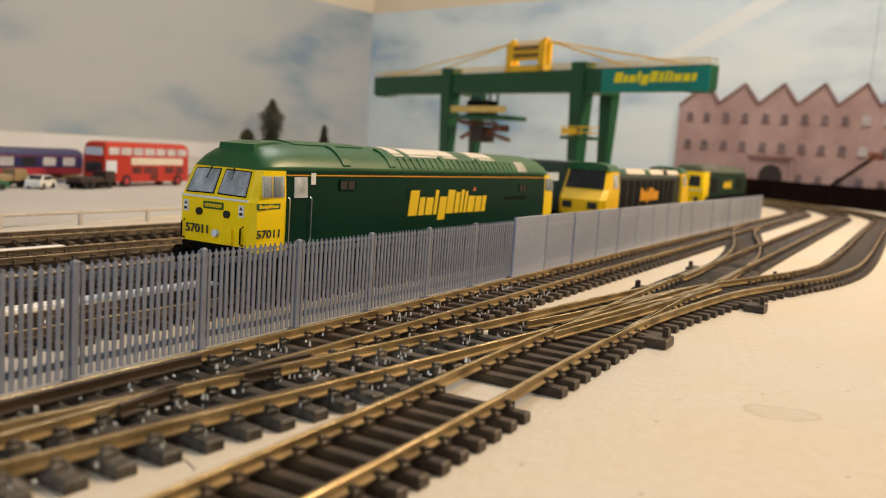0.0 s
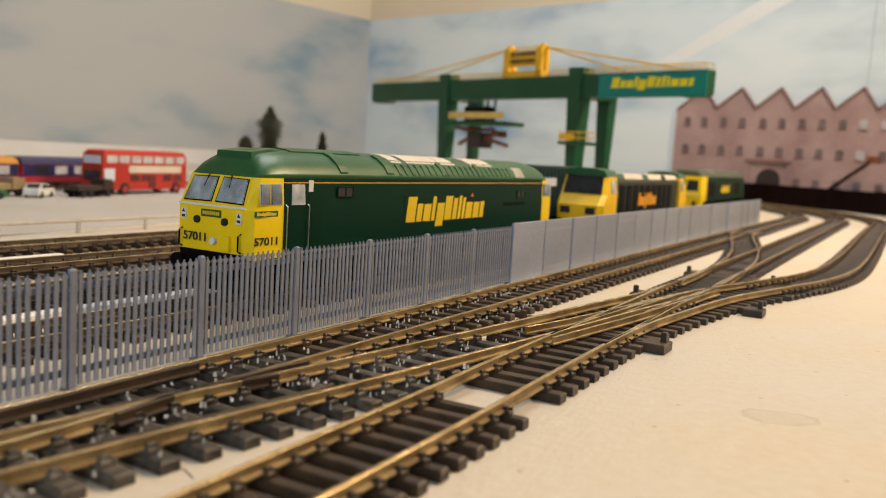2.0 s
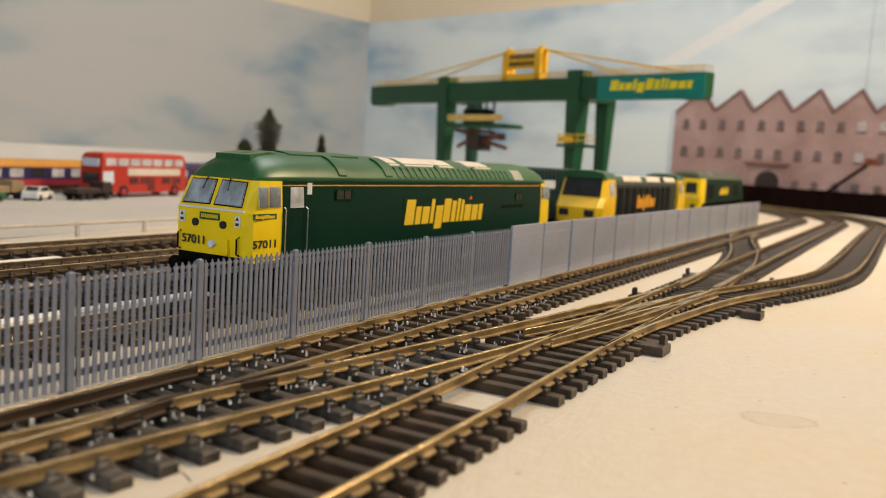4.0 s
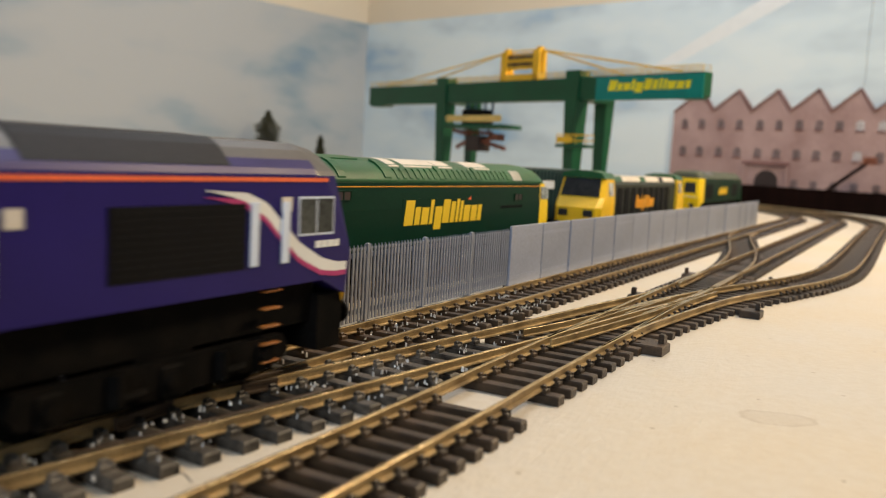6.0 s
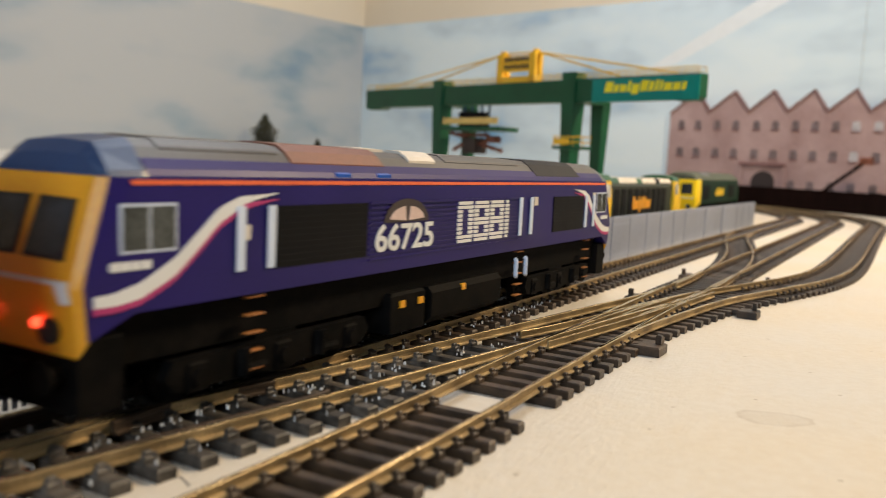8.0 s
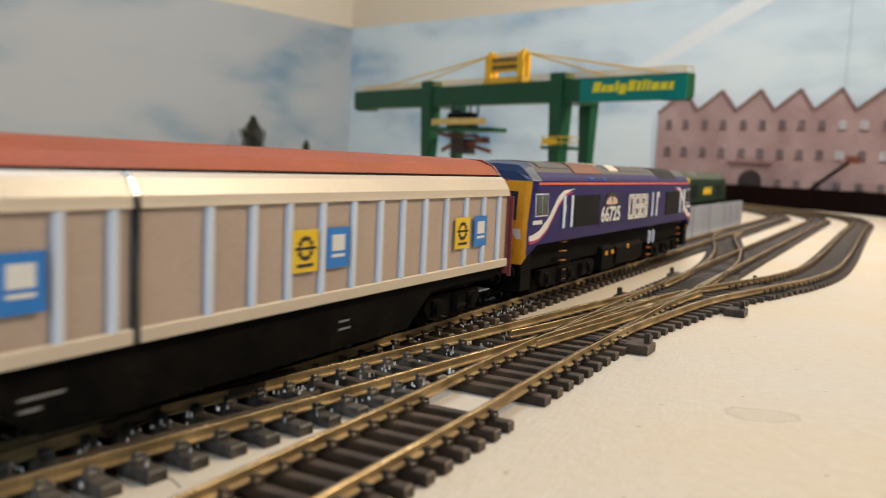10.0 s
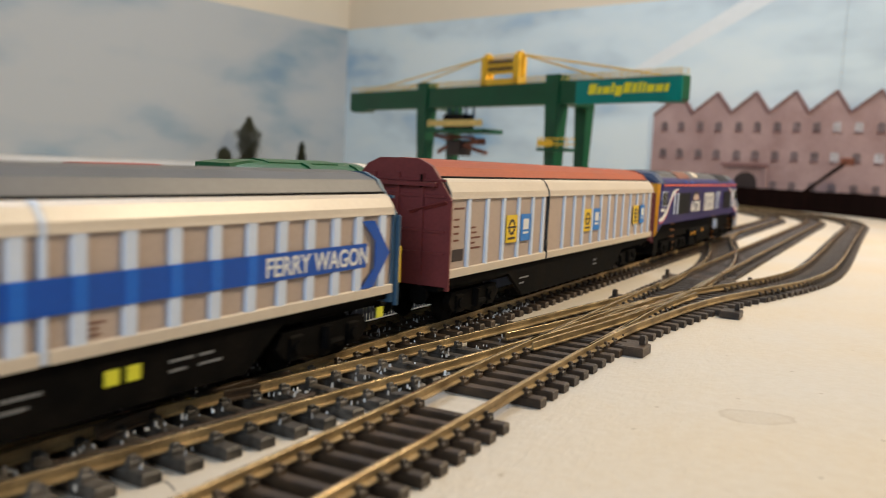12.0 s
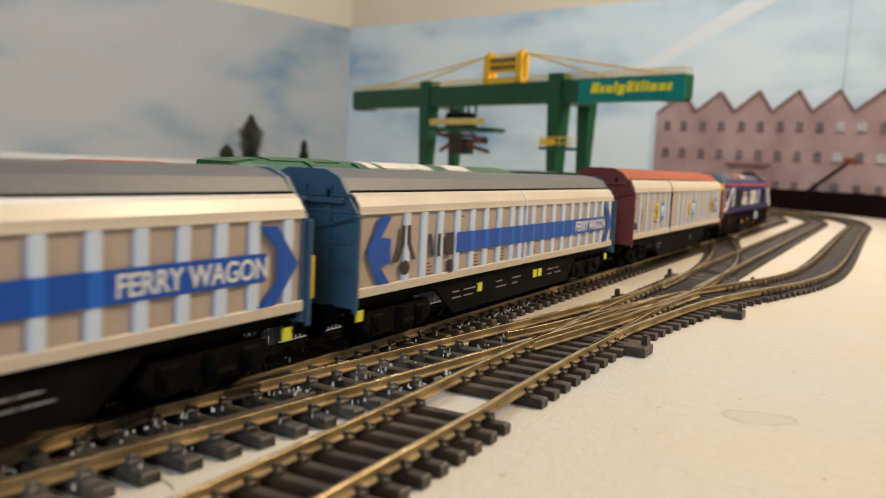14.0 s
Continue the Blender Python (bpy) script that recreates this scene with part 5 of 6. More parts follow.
def blue_band_van(m):
    ribs = (25.6, 35.5, 45.5, 57.0, 67.5, 78.0, 89.0, 100.0, 108.0, 120, 131, 142, 153, 164, 174.5, 185, 195.5, 205.5, 217)
    sch = dict(z=(21.6, 43.8, 48.9, 55.0), gap=113.0, ribs=ribs, rib_w=3.0, centre=PALE_BLUE, tags=(4.5, 78, 128, 133, 219), notes=(58, 66, 92, 106, 142, 150))
    t, H = ferry_wagon(m, 0.9, 224.0, SLATE_BLUE, ROOF_SLATE, sch, "taupe sliding-wall ferry wagon with a blue band")
    y = H + 0.08
    bm = bm_new()
    side_panel(bm, 56.0, 209.0, 29.8, 36.2, y, 0.12)
    band = part("blue_band", bm, BLUE, t, "broad blue band across the ribs")
    bm = bm_new()
    slab(bm, ((206.5, -y, 24.0), (212.5, -y, 24.0), (220.5, -y, 33.0), (212.5, -y, 42.2), (206.5, -y, 42.2), (213.0, -y, 36.6), (213.0, -y, 29.4)), 0.14)
    part("arrow", bm, BLUE, t, "blue arrowhead")
    bm = bm_new()
    slab(bm, ((16.6, -y, 42.6), (10.6, -y, 42.6), (4.6, -y, 33.0), (10.6, -y, 24.0), (16.6, -y, 24.0), (11.5, -y, 29.0), (16.6, -y, 29.4), (16.6, -y, 36.4), (11.5, -y, 37.0)), -0.14)
    part("arrow", bm, BLUE, t, "blue arrowhead")
    for x in ribs:
        if 58 < x < 166:
            bm = bm_new()
            side_panel(bm, x - 1.5, x + 1.5, 29.8, 36.2, y + 0.12, 0.12)
            part("band_rib", bm, BLUE_BRIGHT, band, "brighter blue rib")
    w = writing("band_lettering", "FERRY WAGON", 4.6, 41.0, P(168.5, -y - 0.14, 30.7) @ pose(0, 0, 0, 90, 0, 0), WHITE, band, 0.12)
    bm = bm_new()
    slab(bm, ((18.4, -y, 29.6), (20.6, -y, 29.6), (23.8, -y, 34.5), (23.9, -y, 39.8), (22.0, -y, 39.8), (21.4, -y, 34.5)), 0.16)
    slab(bm, ((30.6, -y, 29.6), (27.6, -y, 34.5), (27.0, -y, 39.8), (25.1, -y, 39.8), (25.2, -y, 34.5), (28.4, -y, 29.6)), -0.16)
    c = [(24.5 + 2.7 * math.cos(a), 27.6 + 2.2 * math.sin(a)) for a in np.linspace(0, 2 * math.pi, 9)[:-1]]
    prism(bm, c, "y", -y - 0.16, -y)
    part("emblem", bm, INK, t, "dark brown plain emblem")
    bm = bm_new()
    slab(bm, ((37.5, -y, 36.6), (39.6, -y, 36.6), (41.5, -y, 30.2), (40.0, -y, 29.4)), 0.16)
    side_panel(bm, 43.4, 45.2, 29.4, 36.4, y, 0.16)
    side_panel(bm, 48.6, 53.8, 29.4, 36.4, y, 0.16)
    side_panel(bm, 51.4, 53.6, 23.6, 27.8, y - 0.4, 0.5)
    part("word_mark", bm, INK, t, "dark word mark in plain blocks")
    bm = bm_new()
    for x0, z0, w_, n in ((37.5, 27.4, 5, 4), (70, 27.5, 4, 4), (92, 28, 4, 4), (60, 41, 3, 1), (122, 27, 4, 3)):
        for j in range(n):
            side_panel(bm, x0, x0 + w_ * random.uniform(0.6, 1), z0 - j * 1.1, z0 + 0.4 - j * 1.1, H - 0.65, 0.1)
    tagged(part("data_panel", bm, BROWN_ROOF, t, "small dark illegible data panel"), kind="stuff")
    bm = bm_new()
    box(bm, 224.8, 226.4, -H - 0.4, -H + 3.2, 24.0, 34.4, 0.2)
    part("end_plate", bm, LABEL_YELLOW, t, "yellow end plate")
    return t


LOCO_57 = diesel_57()
LOCO = diesel_66(P(-445.0, Y_MAIN, 0), PURPLE, DARK_GREY, AMBER, "deep indigo diesel locomotive with white swoosh and grey roof")
VAN_A = oxide_van(P(-997.1, Y_MAIN, 0))
VAN_B = blue_band_van(P(-1249.2, Y_MAIN, 0))
VAN_C = blue_band_van(P(-1494.0, Y_MAIN, 0))

# ---- depot and background ----
def gantry_crane():
    t = thing("gantry_crane", P(831.3, 181.0, 0, 69.8), "tall dark green gantry crane with yellow railings and sign", "crane")
    L, W = 570.0, 15.0
    bm = bm_new()
    prism(bm, ((9, 133), (14, 129.5), (34, 129.5), (40, 131), (L - 42, 131), (L - 36, 128), (L - 8, 128), (L, 132), (L, 156), (9, 156)), "y", -W, 0)
    beam = part("beam", bm, CRANE_GREEN, t, "long dark green box girder")
    for x in (175.0, 403.0):
        for y0, y1, top in ((-W - 2, 2.5, 164.0), (-64.0, -50.0, 150.0)):
            bm = bm_new()
            a, b = 8.8, 5.2
            loft(bm, [[(x - b, y0 + 5, 0), (x + b, y0 + 5, 0), (x + b, y1 - 3, 0), (x - b, y1 - 3, 0)],
                      [(x - a, y0, 126), (x + a, y0, 126), (x + a, y1, 126), (x - a, y1, 126)],
                      [(x - a - 1, y0, top), (x + a + 1, y0, top), (x + a + 1, y1, top), (x - a - 1, y1, top)]])
            part("leg", bm, CRANE_GREEN, t, "tapered dark green leg")
        bm = bm_new()
        box(bm, x - 11, x + 11, -60, -W + 1, 131, 149, 1)
        part("cross_beam", bm, CRANE_GREEN, t)
        bm = bm_new()
        box(bm, x - 9, x + 9, -70, 6, 0, 9, 1)
        part("foot_beam", bm, CRANE_GREEN, t)
    # service platform on a leg
    bm = bm_new()
    box(bm, 138, 182, 0, 15, 78, 81.5, 0.4)
    platform = part("platform", bm, CRANE_GREEN, t)
    for y in (14.0, 1.0):
        for z in (86.0, 92.0):
            bm = bm_new()
            tube(bm, ((138.5, y, z), (181.5, y, z)), 0.7)
            part("guard_rail", bm, CRANE_YELLOW, platform)
    for x in (139, 153, 167, 181):
        bm = bm_new()
        tube(bm, ((x, 14, 81), (x, 14, 92)), 0.6)
        part("guard_post", bm, CRANE_YELLOW, platform)
    bm = bm_new()
    box(bm, 158, 180, 14.4, 15.0, 83.0, 90.0)
    part("guard_panel", bm, CRANE_YELLOW, platform, "yellow guard panel")
    # railings on the girder
    for y in (-1.0, -W + 1):
        for z in (159.0, 163.0):
            bm = bm_new()
            tube(bm, ((11, y, z), (L - 2, y, z)), 0.55)
            part("hand_rail", bm, PALE_YELLOW, beam, "faded yellow handrail")
        for k in range(24):
            bm = bm_new()
            tube(bm, ((11 + k * 24.2, y, 155.5), (11 + k * 24.2, y, 163)), 0.5, 5)
            part("rail_post", bm, PALE_YELLOW, beam)
    # yellow tower with its sign
    for x in (236, 290):
        for y in (-3, -W + 3):
            bm = bm_new()
            box(bm, x - 4.6, x + 4.6, y - 2.5, y + 2.5, 155, 191, 0.6)
            part("tower_post", bm, CRANE_YELLOW, t, "yellow lattice tower post")
        bm = bm_new()
        box(bm, x - 3.5, x + 3.5, -W / 2 - 3, -W / 2 + 3, 190, 195, 0.6)
        part("tower_cap", bm, CRANE_YELLOW, t)
    bm = bm_new()
    box(bm, 231, 295, -W + 1, -0.5, 155.5, 163, 0.5)
    part("machine_house", bm, CRANE_YELLOW, t, "yellow machine house")
    bm = bm_new()
    box(bm, 241, 285, -3, -1.6, 169, 185)
    sign = part("tower_sign", bm, CRANE_YELLOW, t, "yellow sign with illegible dark lettering")
    for row, z in enumerate((181.0, 172.5)):
        for k in range(7):
            bm = bm_new()
            box(bm, 242.5 + k * 6.0, 246.8 + k * 6.0, -1.7, -1.2, z, z + 5.2)
            part("sign_bar", bm, INK, sign)
    for z in (187.5, 191.0):
        bm = bm_new()
        tube(bm, ((236, -3, z), (290, -3, z)), 1.0)
        part("tower_rail", bm, CRANE_YELLOW, t)
    for xa, xb in ((232, 40), (232, 112), (294, 540), (294, 452)):
        bm = bm_new()
        tube(bm, ((xa, -W / 2, 191), (xb, -W / 2, 158)), 1.1)
        part("tie_rod", bm, CRANE_YELLOW if xa < 250 else PALE_YELLOW, t, "yellow tie rod")
    # teal sign with a yellow mark
    bm = bm_new()
    box(bm, 8, 141, 0.0, 1.2, 130.2, 154.5, 0.3)
    panel = part("sign_panel", bm, TEAL, t, "teal sign panel with yellow mark")
    sign_yellow = mat("sign_yellow", (0.86, 0.76, 0.02), 0.45, var=0.05)
    x = 124.0
    for w, foot, top in MARK:
        wide = w * 11.2
        bm = bm_new()
        za, zb = 140 + foot * 11, 140 + top * 11
        s0, s1 = 0.2 * (za - 140), 0.2 * (zb - 140)
        slab(bm, ((x - s0, 1.2, za), (x - wide - s0, 1.2, za), (x - wide - s1, 1.2, zb), (x - s1, 1.2, zb)), 0.4)
        part("mark_bar", bm, sign_yellow, panel)
        x -= wide + 1.7
    bm = bm_new()
    box(bm, 9, 26, 1.2, 1.5, 131, 154)
    part("sign_edge", bm, mat("sign_teal_light", (0.0, 0.25, 0.22), 0.4), panel, "lighter teal end panel")
    # trolley, ropes and spreader
    bm = bm_new()
    box(bm, 272, 378, -W - 6, 14, 98, 103, 0.6)
    tr = part("trolley", bm, CRANE_GREEN, t, "green hoist trolley")
    bm = bm_new()
    box(bm, 274, 376, 12.6, 13.6, 106, 114)
    part("trolley_guard", bm, PALE_YELLOW, tr, "faded yellow guard rail panel")
    bm = bm_new()
    box(bm, 316, 356, -W + 2, 4, 103, 122, 1)
    part("winch", bm, PANEL_BLACK, tr, "black winch gear")
    for x in (312, 326, 344, 358):
        bm = bm_new()
        tube(bm, ((x, -8, 118), (x, -8, 131)), 1.6)
        part("hanger", bm, SLATE_BLUE, tr)
    for x in (318, 350):
        bm = bm_new()
        tube(bm, ((x, -8, 98), (x - 6 if x < 330 else x + 6, -8, 84)), 1.0)
        part("rope", bm, RUBBER, tr)
    bm = bm_new()
    box(bm, 324, 348, -18, 2, 70, 90, 1.5)
    sp = part("spreader", bm, mat("spreader_brown", (0.030, 0.018, 0.016), 0.5), t, "dark brown container spreader")
    for a, b, z0, z1 in ((288, 326, 90, 82), (346, 380, 90, 96), (282, 330, 74, 84), (344, 372, 86, 74), (306, 368, 93, 94)):
        bm = bm_new()
        tube(bm, ((a, -4, z0), (b, -4, z1)), 2.6)
        part("spreader_arm", bm, BROWN_ROOF, sp)
    bm = bm_new()
    box(bm, 290, 304, -10, 2, 84, 92, 1)
    part("spreader_motor", bm, BROWN_ROOF, sp)


gantry_crane()


def factory():
    m = wall_frame(BACK_DIR)
    t = thing("factory", m, "low-relief pink brick factory with a sawtooth roof", "building")
    peaks, valleys = (1052, 1134, 1214, 1292, 1368, 1446, 1524, 1602), (1080, 1163, 1241, 1318, 1394, 1472, 1550, 1628)
    outline = [(992, 2), (992, 186)]
    for a, b in zip(peaks, valleys):
        outline += [(a - 4, 231), (a + 2, 231), (b, 190)]
    outline += [(1700, 232), (1700, 2)]
    bm = bm_new()
    prism(bm, outline, "y", -14, -3)
    wall = part("wall", bm, BRICK, t, "faded pink brick wall")
    prev = (992, 186)
    for a, b in zip(peaks, valleys):
        for p, q in ((prev, (a - 1, 231)), ((a - 1, 231), (b, 190))):
            bm = bm_new()
            prism(bm, (p, q, (q[0], q[1] + 3.4), (p[0], p[1] + 3.4)), "y", -18, -3)
            part("roof_edge", bm, BRICK_DARK, t, "dark coping of the sawtooth roof")
        prev = (b, 190)

    def window(x, z, w, h, material):
        bm = bm_new()
        n = 6
        arch = [(x - w / 2, z - h / 2), (x + w / 2, z - h / 2)] + [(x + w / 2 * math.cos(a), z + h / 2 - 2 + 3.5 * math.sin(a)) for a in np.linspace(0, math.pi, n)]
        prism(bm, arch, "y", -14.4, -13.5)
        win = part("window", bm, material, wall)
        bm = bm_new()
        box(bm, x - w / 2 - 1.5, x + w / 2 + 1.5, -16, -13.8, z - h / 2 - 2.4, z - h / 2)
        part("sill", bm, BRICK_DARK, win)
        for dx in (-w / 6, w / 6):
            bm = bm_new()
            box(bm, x + dx - 0.4, x + dx + 0.4, -14.8, -14.2, z - h / 2, z + h / 2)
            part("mullion", bm, BRICK_DARK, win)
    k = 0
    for x in (1019, 1057, 1099, 1139, 1182, 1220, 1260, 1297, 1335, 1372, 1411, 1450, 1489, 1528):
        window(x, 163, 14, 17, WINDOW_PALE if x in (1372, 1411, 1489) else WINDOW_GREY)
        window(x, 105, 15, 17, WINDOW_PALE if x in (1372, 1450) else WINDOW_GREY)
        if not 1150 < x < 1250:
            window(x, 44, 14, 18, WINDOW_GREY)
    bm = bm_new()
    box(bm, 1154, 1248, -20, -13, 82, 88, 1)
    part("door_canopy", bm, BRICK_DARK, t, "dark brick ledge over the gateway")
    for x in (1157, 1245):
        bm = bm_new()
        box(bm, x - 5, x + 5, -18, -13, 2, 82)
        part("pier", bm, BRICK, t)
    bm = bm_new()
    prism(bm, [(1180, 2), (1228, 2)] + [(1204 + 24 * math.cos(a), 48 + 23 * math.sin(a)) for a in np.linspace(0, math.pi, 12)], "y", -15, -13.6)
    part("gateway", bm, mat("gateway_dark", (0.03, 0.02, 0.02), 0.7), t, "dark arched gateway")


factory()


def yard_crane():
    m = wall_frame(BACK_DIR) @ P(1385, -62, 0)
    t = thing("yard_crane", m, "small dark brown jib crane with a pale cab", "crane")
    bm = bm_new()
    box(bm, -35, 45, -14, 14, 2, 12, 1)
    part("chassis", bm, UNDER, t)
    bm = bm_new()
    box(bm, -16, 34, -12, 12, 12, 37, 2)
    part("cab", bm, PALE_BLUE, t, "pale crane cab")
    bm = bm_new()
    box(bm, 34, 52, -12, 12, 12, 40, 2)
    part("counterweight", bm, UNDER, t)
    for y in (-5, 5):
        bm = bm_new()
        tube(bm, ((-52, y, 34), (24, y, 98)), 2.6)
        part("jib", bm, FENCE_BROWN, t, "dark sloping jib")
    for k in range(7):
        bm = bm_new()
        x = -46 + k * 11
        z = 34 + (x + 52) * 64 / 76
        tube(bm, ((x, -5, z), (x + 5, 5, z + 4)), 1.2)
        part("lattice_bar", bm, FENCE_BROWN, t)
    bm = bm_new()
    box(bm, 12, 34, -7, 7, 90, 104, 2)
    part("jib_head", bm, BROWN_ROOF, t)
    for x in (-24, 0, 32):
        bm = bm_new()
        cyl(bm, (x, -14, 5), 5, "y", 4, 14)
        part("wheel", bm, UNDER, t)


yard_crane()


HOOD_YELLOW = mat("hood_cab_yellow", (0.90, 0.57, 0.008), 0.36, var=0.1)


def hood_diesel():
    """A tall-cabbed diesel: narrow dark hood between two full-width yellow cabs."""
    t = thing("hood_diesel_locomotive", P(541, 201.3, 0, 1.2), "green and yellow hooded diesel with a black windscreen", "locomotive")
    L = 262.0
    bm = bm_new()
    prism(bm, ((-14.5, 17), (-14.5, 46), (-12, 51), (12, 51), (14.5, 46), (14.5, 17)), "x", 30, L - 30)
    hood = part("hood", bm, mat("hood_green", (0.022, 0.028, 0.014), 0.45, var=0.3, scale=60), t, "dark olive green hood")
    # Top panels change between green, cream and black along the hood.
    for xa, xb, skin in ((34, 62, ROOF_GREEN), (63, 112, CREAM_PANEL), (113, 128, ROOF_GREEN), (129, 172, CREAM_PANEL), (173, 186, PANEL_BLACK), (187, L - 34, CREAM_PANEL)):
        bm = bm_new()
        prism(bm, ((-13.5, 48.5), (-11.5, 52.2), (11.5, 52.2), (13.5, 48.5)), "x", xa, xb)
        part("hood_top", bm, skin, hood, "plain-coloured roof panel")
    for k in range(9):
        bm = bm_new()
        box(bm, 48 + k * 18, 60 + k * 18, -15.0, -14.3, 24, 44, 0.2)
        part("hood_door", bm, PANEL_BLACK, hood)
    bm = bm_new()
    script_bars(bm, 96, 150, 28, 38, 15.1, MARK, 0.16, 0.25)
    tagged(part("word_mark", bm, AMBER, hood), "yellow word mark in slanted bars", kind="stuff")
    for x0, d in ((0.0, 1), (L, -1)):
        bm = bm_new()
        half = ((16.5, 17.0), (17.0, 30.0), (17.0, 37.0), (15.6, 50.5))
        nose = ((13.0, 17.0), (13.8, 30.0), (14.2, 37.0), (13.4, 50.5))
        vs = loft(bm, [lower_ring([x0 + d * v for v in (2, 0, 7, 13)], nose), lower_ring([x0 + d * v for v in (6, 5, 11, 16)], half), lower_ring((x0 + d * 34,) * 4, half)], True, False, True)
        strips(bm, vs[0])
        cab = part("cab", bm, HOOD_YELLOW, t, "orange-yellow full-width cab")
        bm = bm_new()
        n = Vector((-d * 13.5, 0, 6)).normalized()
        ring = [Vector((x0 + d * (7 + 6 * (z - 37) / 13.5), y, z)) for y, z in ((-13.8, 37.4), (13.8, 37.4), (12.9, 49.9), (-12.9, 49.9))]
        loft(bm, [[tuple(p + n * 0.05) for p in ring], [tuple(p + n * 0.4) for p in ring]])
        part("windscreen", bm, GLASS_DARK, cab, "wide black windscreen")
        bm = bm_new()
        prism(bm, ((-16.0, 50.2), (-13.5, 54.0), (-5, 55.5), (5, 55.5), (13.5, 54.0), (16.0, 50.2)), "x", x0 + d * 11, x0 + d * 35)
        part("cab_roof", bm, ROOF_GREEN, t, "dark green cab roof")
        bm = bm_new()
        xa, xb = sorted((x0 + d * 20, x0 + d * 30))
        side_panel(bm, xa, xb, 38.5, 47.5, 16.9, 0.5, 0.8)
        part("cab_side_window", bm, INTERIOR, cab)
        for s in (-1, 1):
            bm = bm_new()
            box(bm, min(x0 - d * 1.0, x0 + d * 1.2), max(x0 - d * 1.0, x0 + d * 1.2), s * 9 - 3.2, s * 9 + 3.2, 24, 28.5, 0.3)
            part("lamp_housing", bm, RUBBER, cab)
        bm = bm_new()
        box(bm, min(x0 + d * 1.5, x0 + d * 14), max(x0 + d * 1.5, x0 + d * 14), -14, 14, 9, 18)
        part("buffer_beam", bm, UNDER, t)
        buffers(t, x0 + d * 1.5, -d)
    bm = bm_new()
    box(bm, 10, L - 10, -16, 16, 13, 18)
    box(bm, 100, 160, -15, 15, 8, 14, 1)
    part("underframe", bm, UNDER, t)
    for xc in (48, L - 48):
        bogie(t, xc, 50, 3, 6.9)


hood_diesel()
GREEN_66 = diesel_66(P(852, 204, 0, 182.0), GREEN, mat("roof_dull_green", (0.06, 0.07, 0.04), 0.5, var=0.2), YELLOW, "dark green diesel locomotive with a yellow cab front", False)


def container_wagon():
    t = thing("container_wagon", P(470, 254, 0), "flat wagon carrying a dark teal shipping container", "wagon")
    bm = bm_new()
    box(bm, 0, 200, -15, 15, 12, 17, 0.5)
    part("flat_bed", bm, UNDER, t)
    bm = bm_new()
    box(bm, 6, 194, -16, 16, 17, 55, 0.6)
    c = part("container", bm, mat("container_teal", (0.006, 0.030, 0.032), 0.5, var=0.15), t, "dark teal ribbed shipping container")
    for k in range(26):
        bm = bm_new()
        box(bm, 9 + k * 7.1, 12.5 + k * 7.1, -16.8, -15.9, 19, 53)
        part("container_rib", bm, c.data.materials[0], c)
    bm = bm_new()
    side_panel(bm, 95, 118, 40, 46, 16.8, 0.3)
    part("container_label", bm, PALE_BLUE, c)
    for xc in (34, 166):
        bogie(t, xc, 24, 2, 5.8, 14.0)


container_wagon()


def double_decker():
    t = thing("double_decker_bus", P(524, 668, 0, 10.0), "red double-decker model bus with a cream advert band", "bus")
    L, W, H = 126.0, 25.0, 44.0
    bm = bm_new()
    ring = [(0.0, 0.0, 5.0), (L, 0.0, 5.0), (L, W, 5.0), (0.0, W, 5.0)]
    loft(bm, [ring, [(0, 0, 24), (L, 0, 24), (L, W, 24), (0, W, 24)], [(1.5, 0.4, H - 5), (L - 0.8, 0.4, H - 5), (L - 0.8, W - 0.4, H - 5), (1.5, W - 0.4, H - 5)], [(4, 2, H - 1.2), (L - 3, 2, H - 1.2), (L - 3, W - 2, H - 1.2), (4, W - 2, H - 1.2)], [(9, 6, H), (L - 8, 6, H), (L - 8, W - 6, H), (9, W - 6, H)]])
    body = part("body", bm, BUS_RED, t, "glossy red bus body")
    for k in range(7):
        bm = bm_new()
        box(bm, 6 + k * 16.9, 20 + k * 16.9, -0.1, 0.9, 31.5, 38.5, 0)
        part("window", bm, WINDOW_PALE, body)
    for k in range(6):
        bm = bm_new()
        if k not in (0, 3):
            box(bm, 22 + k * 16.5, 35 + k * 16.5, -0.4, 0.5, 13.5, 20.0, 0)
            part("window", bm, mat("bus_window", (0.12, 0.03, 0.03), 0.2, var=0.3), body)
        else:
            bm.free()
    bm = bm_new()
    box(bm, 36, 116, -0.6, 0.5, 22.0, 29.0)
    part("advert_band", bm, CREAM_PANEL, body, "cream advert band")
    bm = bm_new()
    box(bm, 66, 76, -0.5, 0.6, 6.5, 19.5)
    part("doorway", bm, mat("bus_doorway", (0.14, 0.02, 0.02), 0.4), body)
    for z0, z1 in ((30.5, 38.0), (14.0, 24.0)):
        bm = bm_new()
        box(bm, -0.6, 0.6, 3, W - 3, z0, z1)
        part("front_window", bm, PALE_BLUE if z0 > 20 else GLASS_DARK, body)
    bm = bm_new()
    box(bm, 2, 16, -0.6, 0.6, 14, 26)
    part("cab_window", bm, PALE_BLUE, body)
    for x in (30, 108):
        for y in (1.2, W - 1.2):
            bm = bm_new()
            cyl(bm, (x, y, 6.2), 6.2, "y", 4, 18)
            w = part("wheel", bm, RUBBER, t)
            bm = bm_new()
            cyl(bm, (x, y - 1.2 if y < 9 else y + 1.2, 6.2), 3.2, "y", 2.4, 12)
            part("rim", bm, COACH_RED, w)


double_decker()


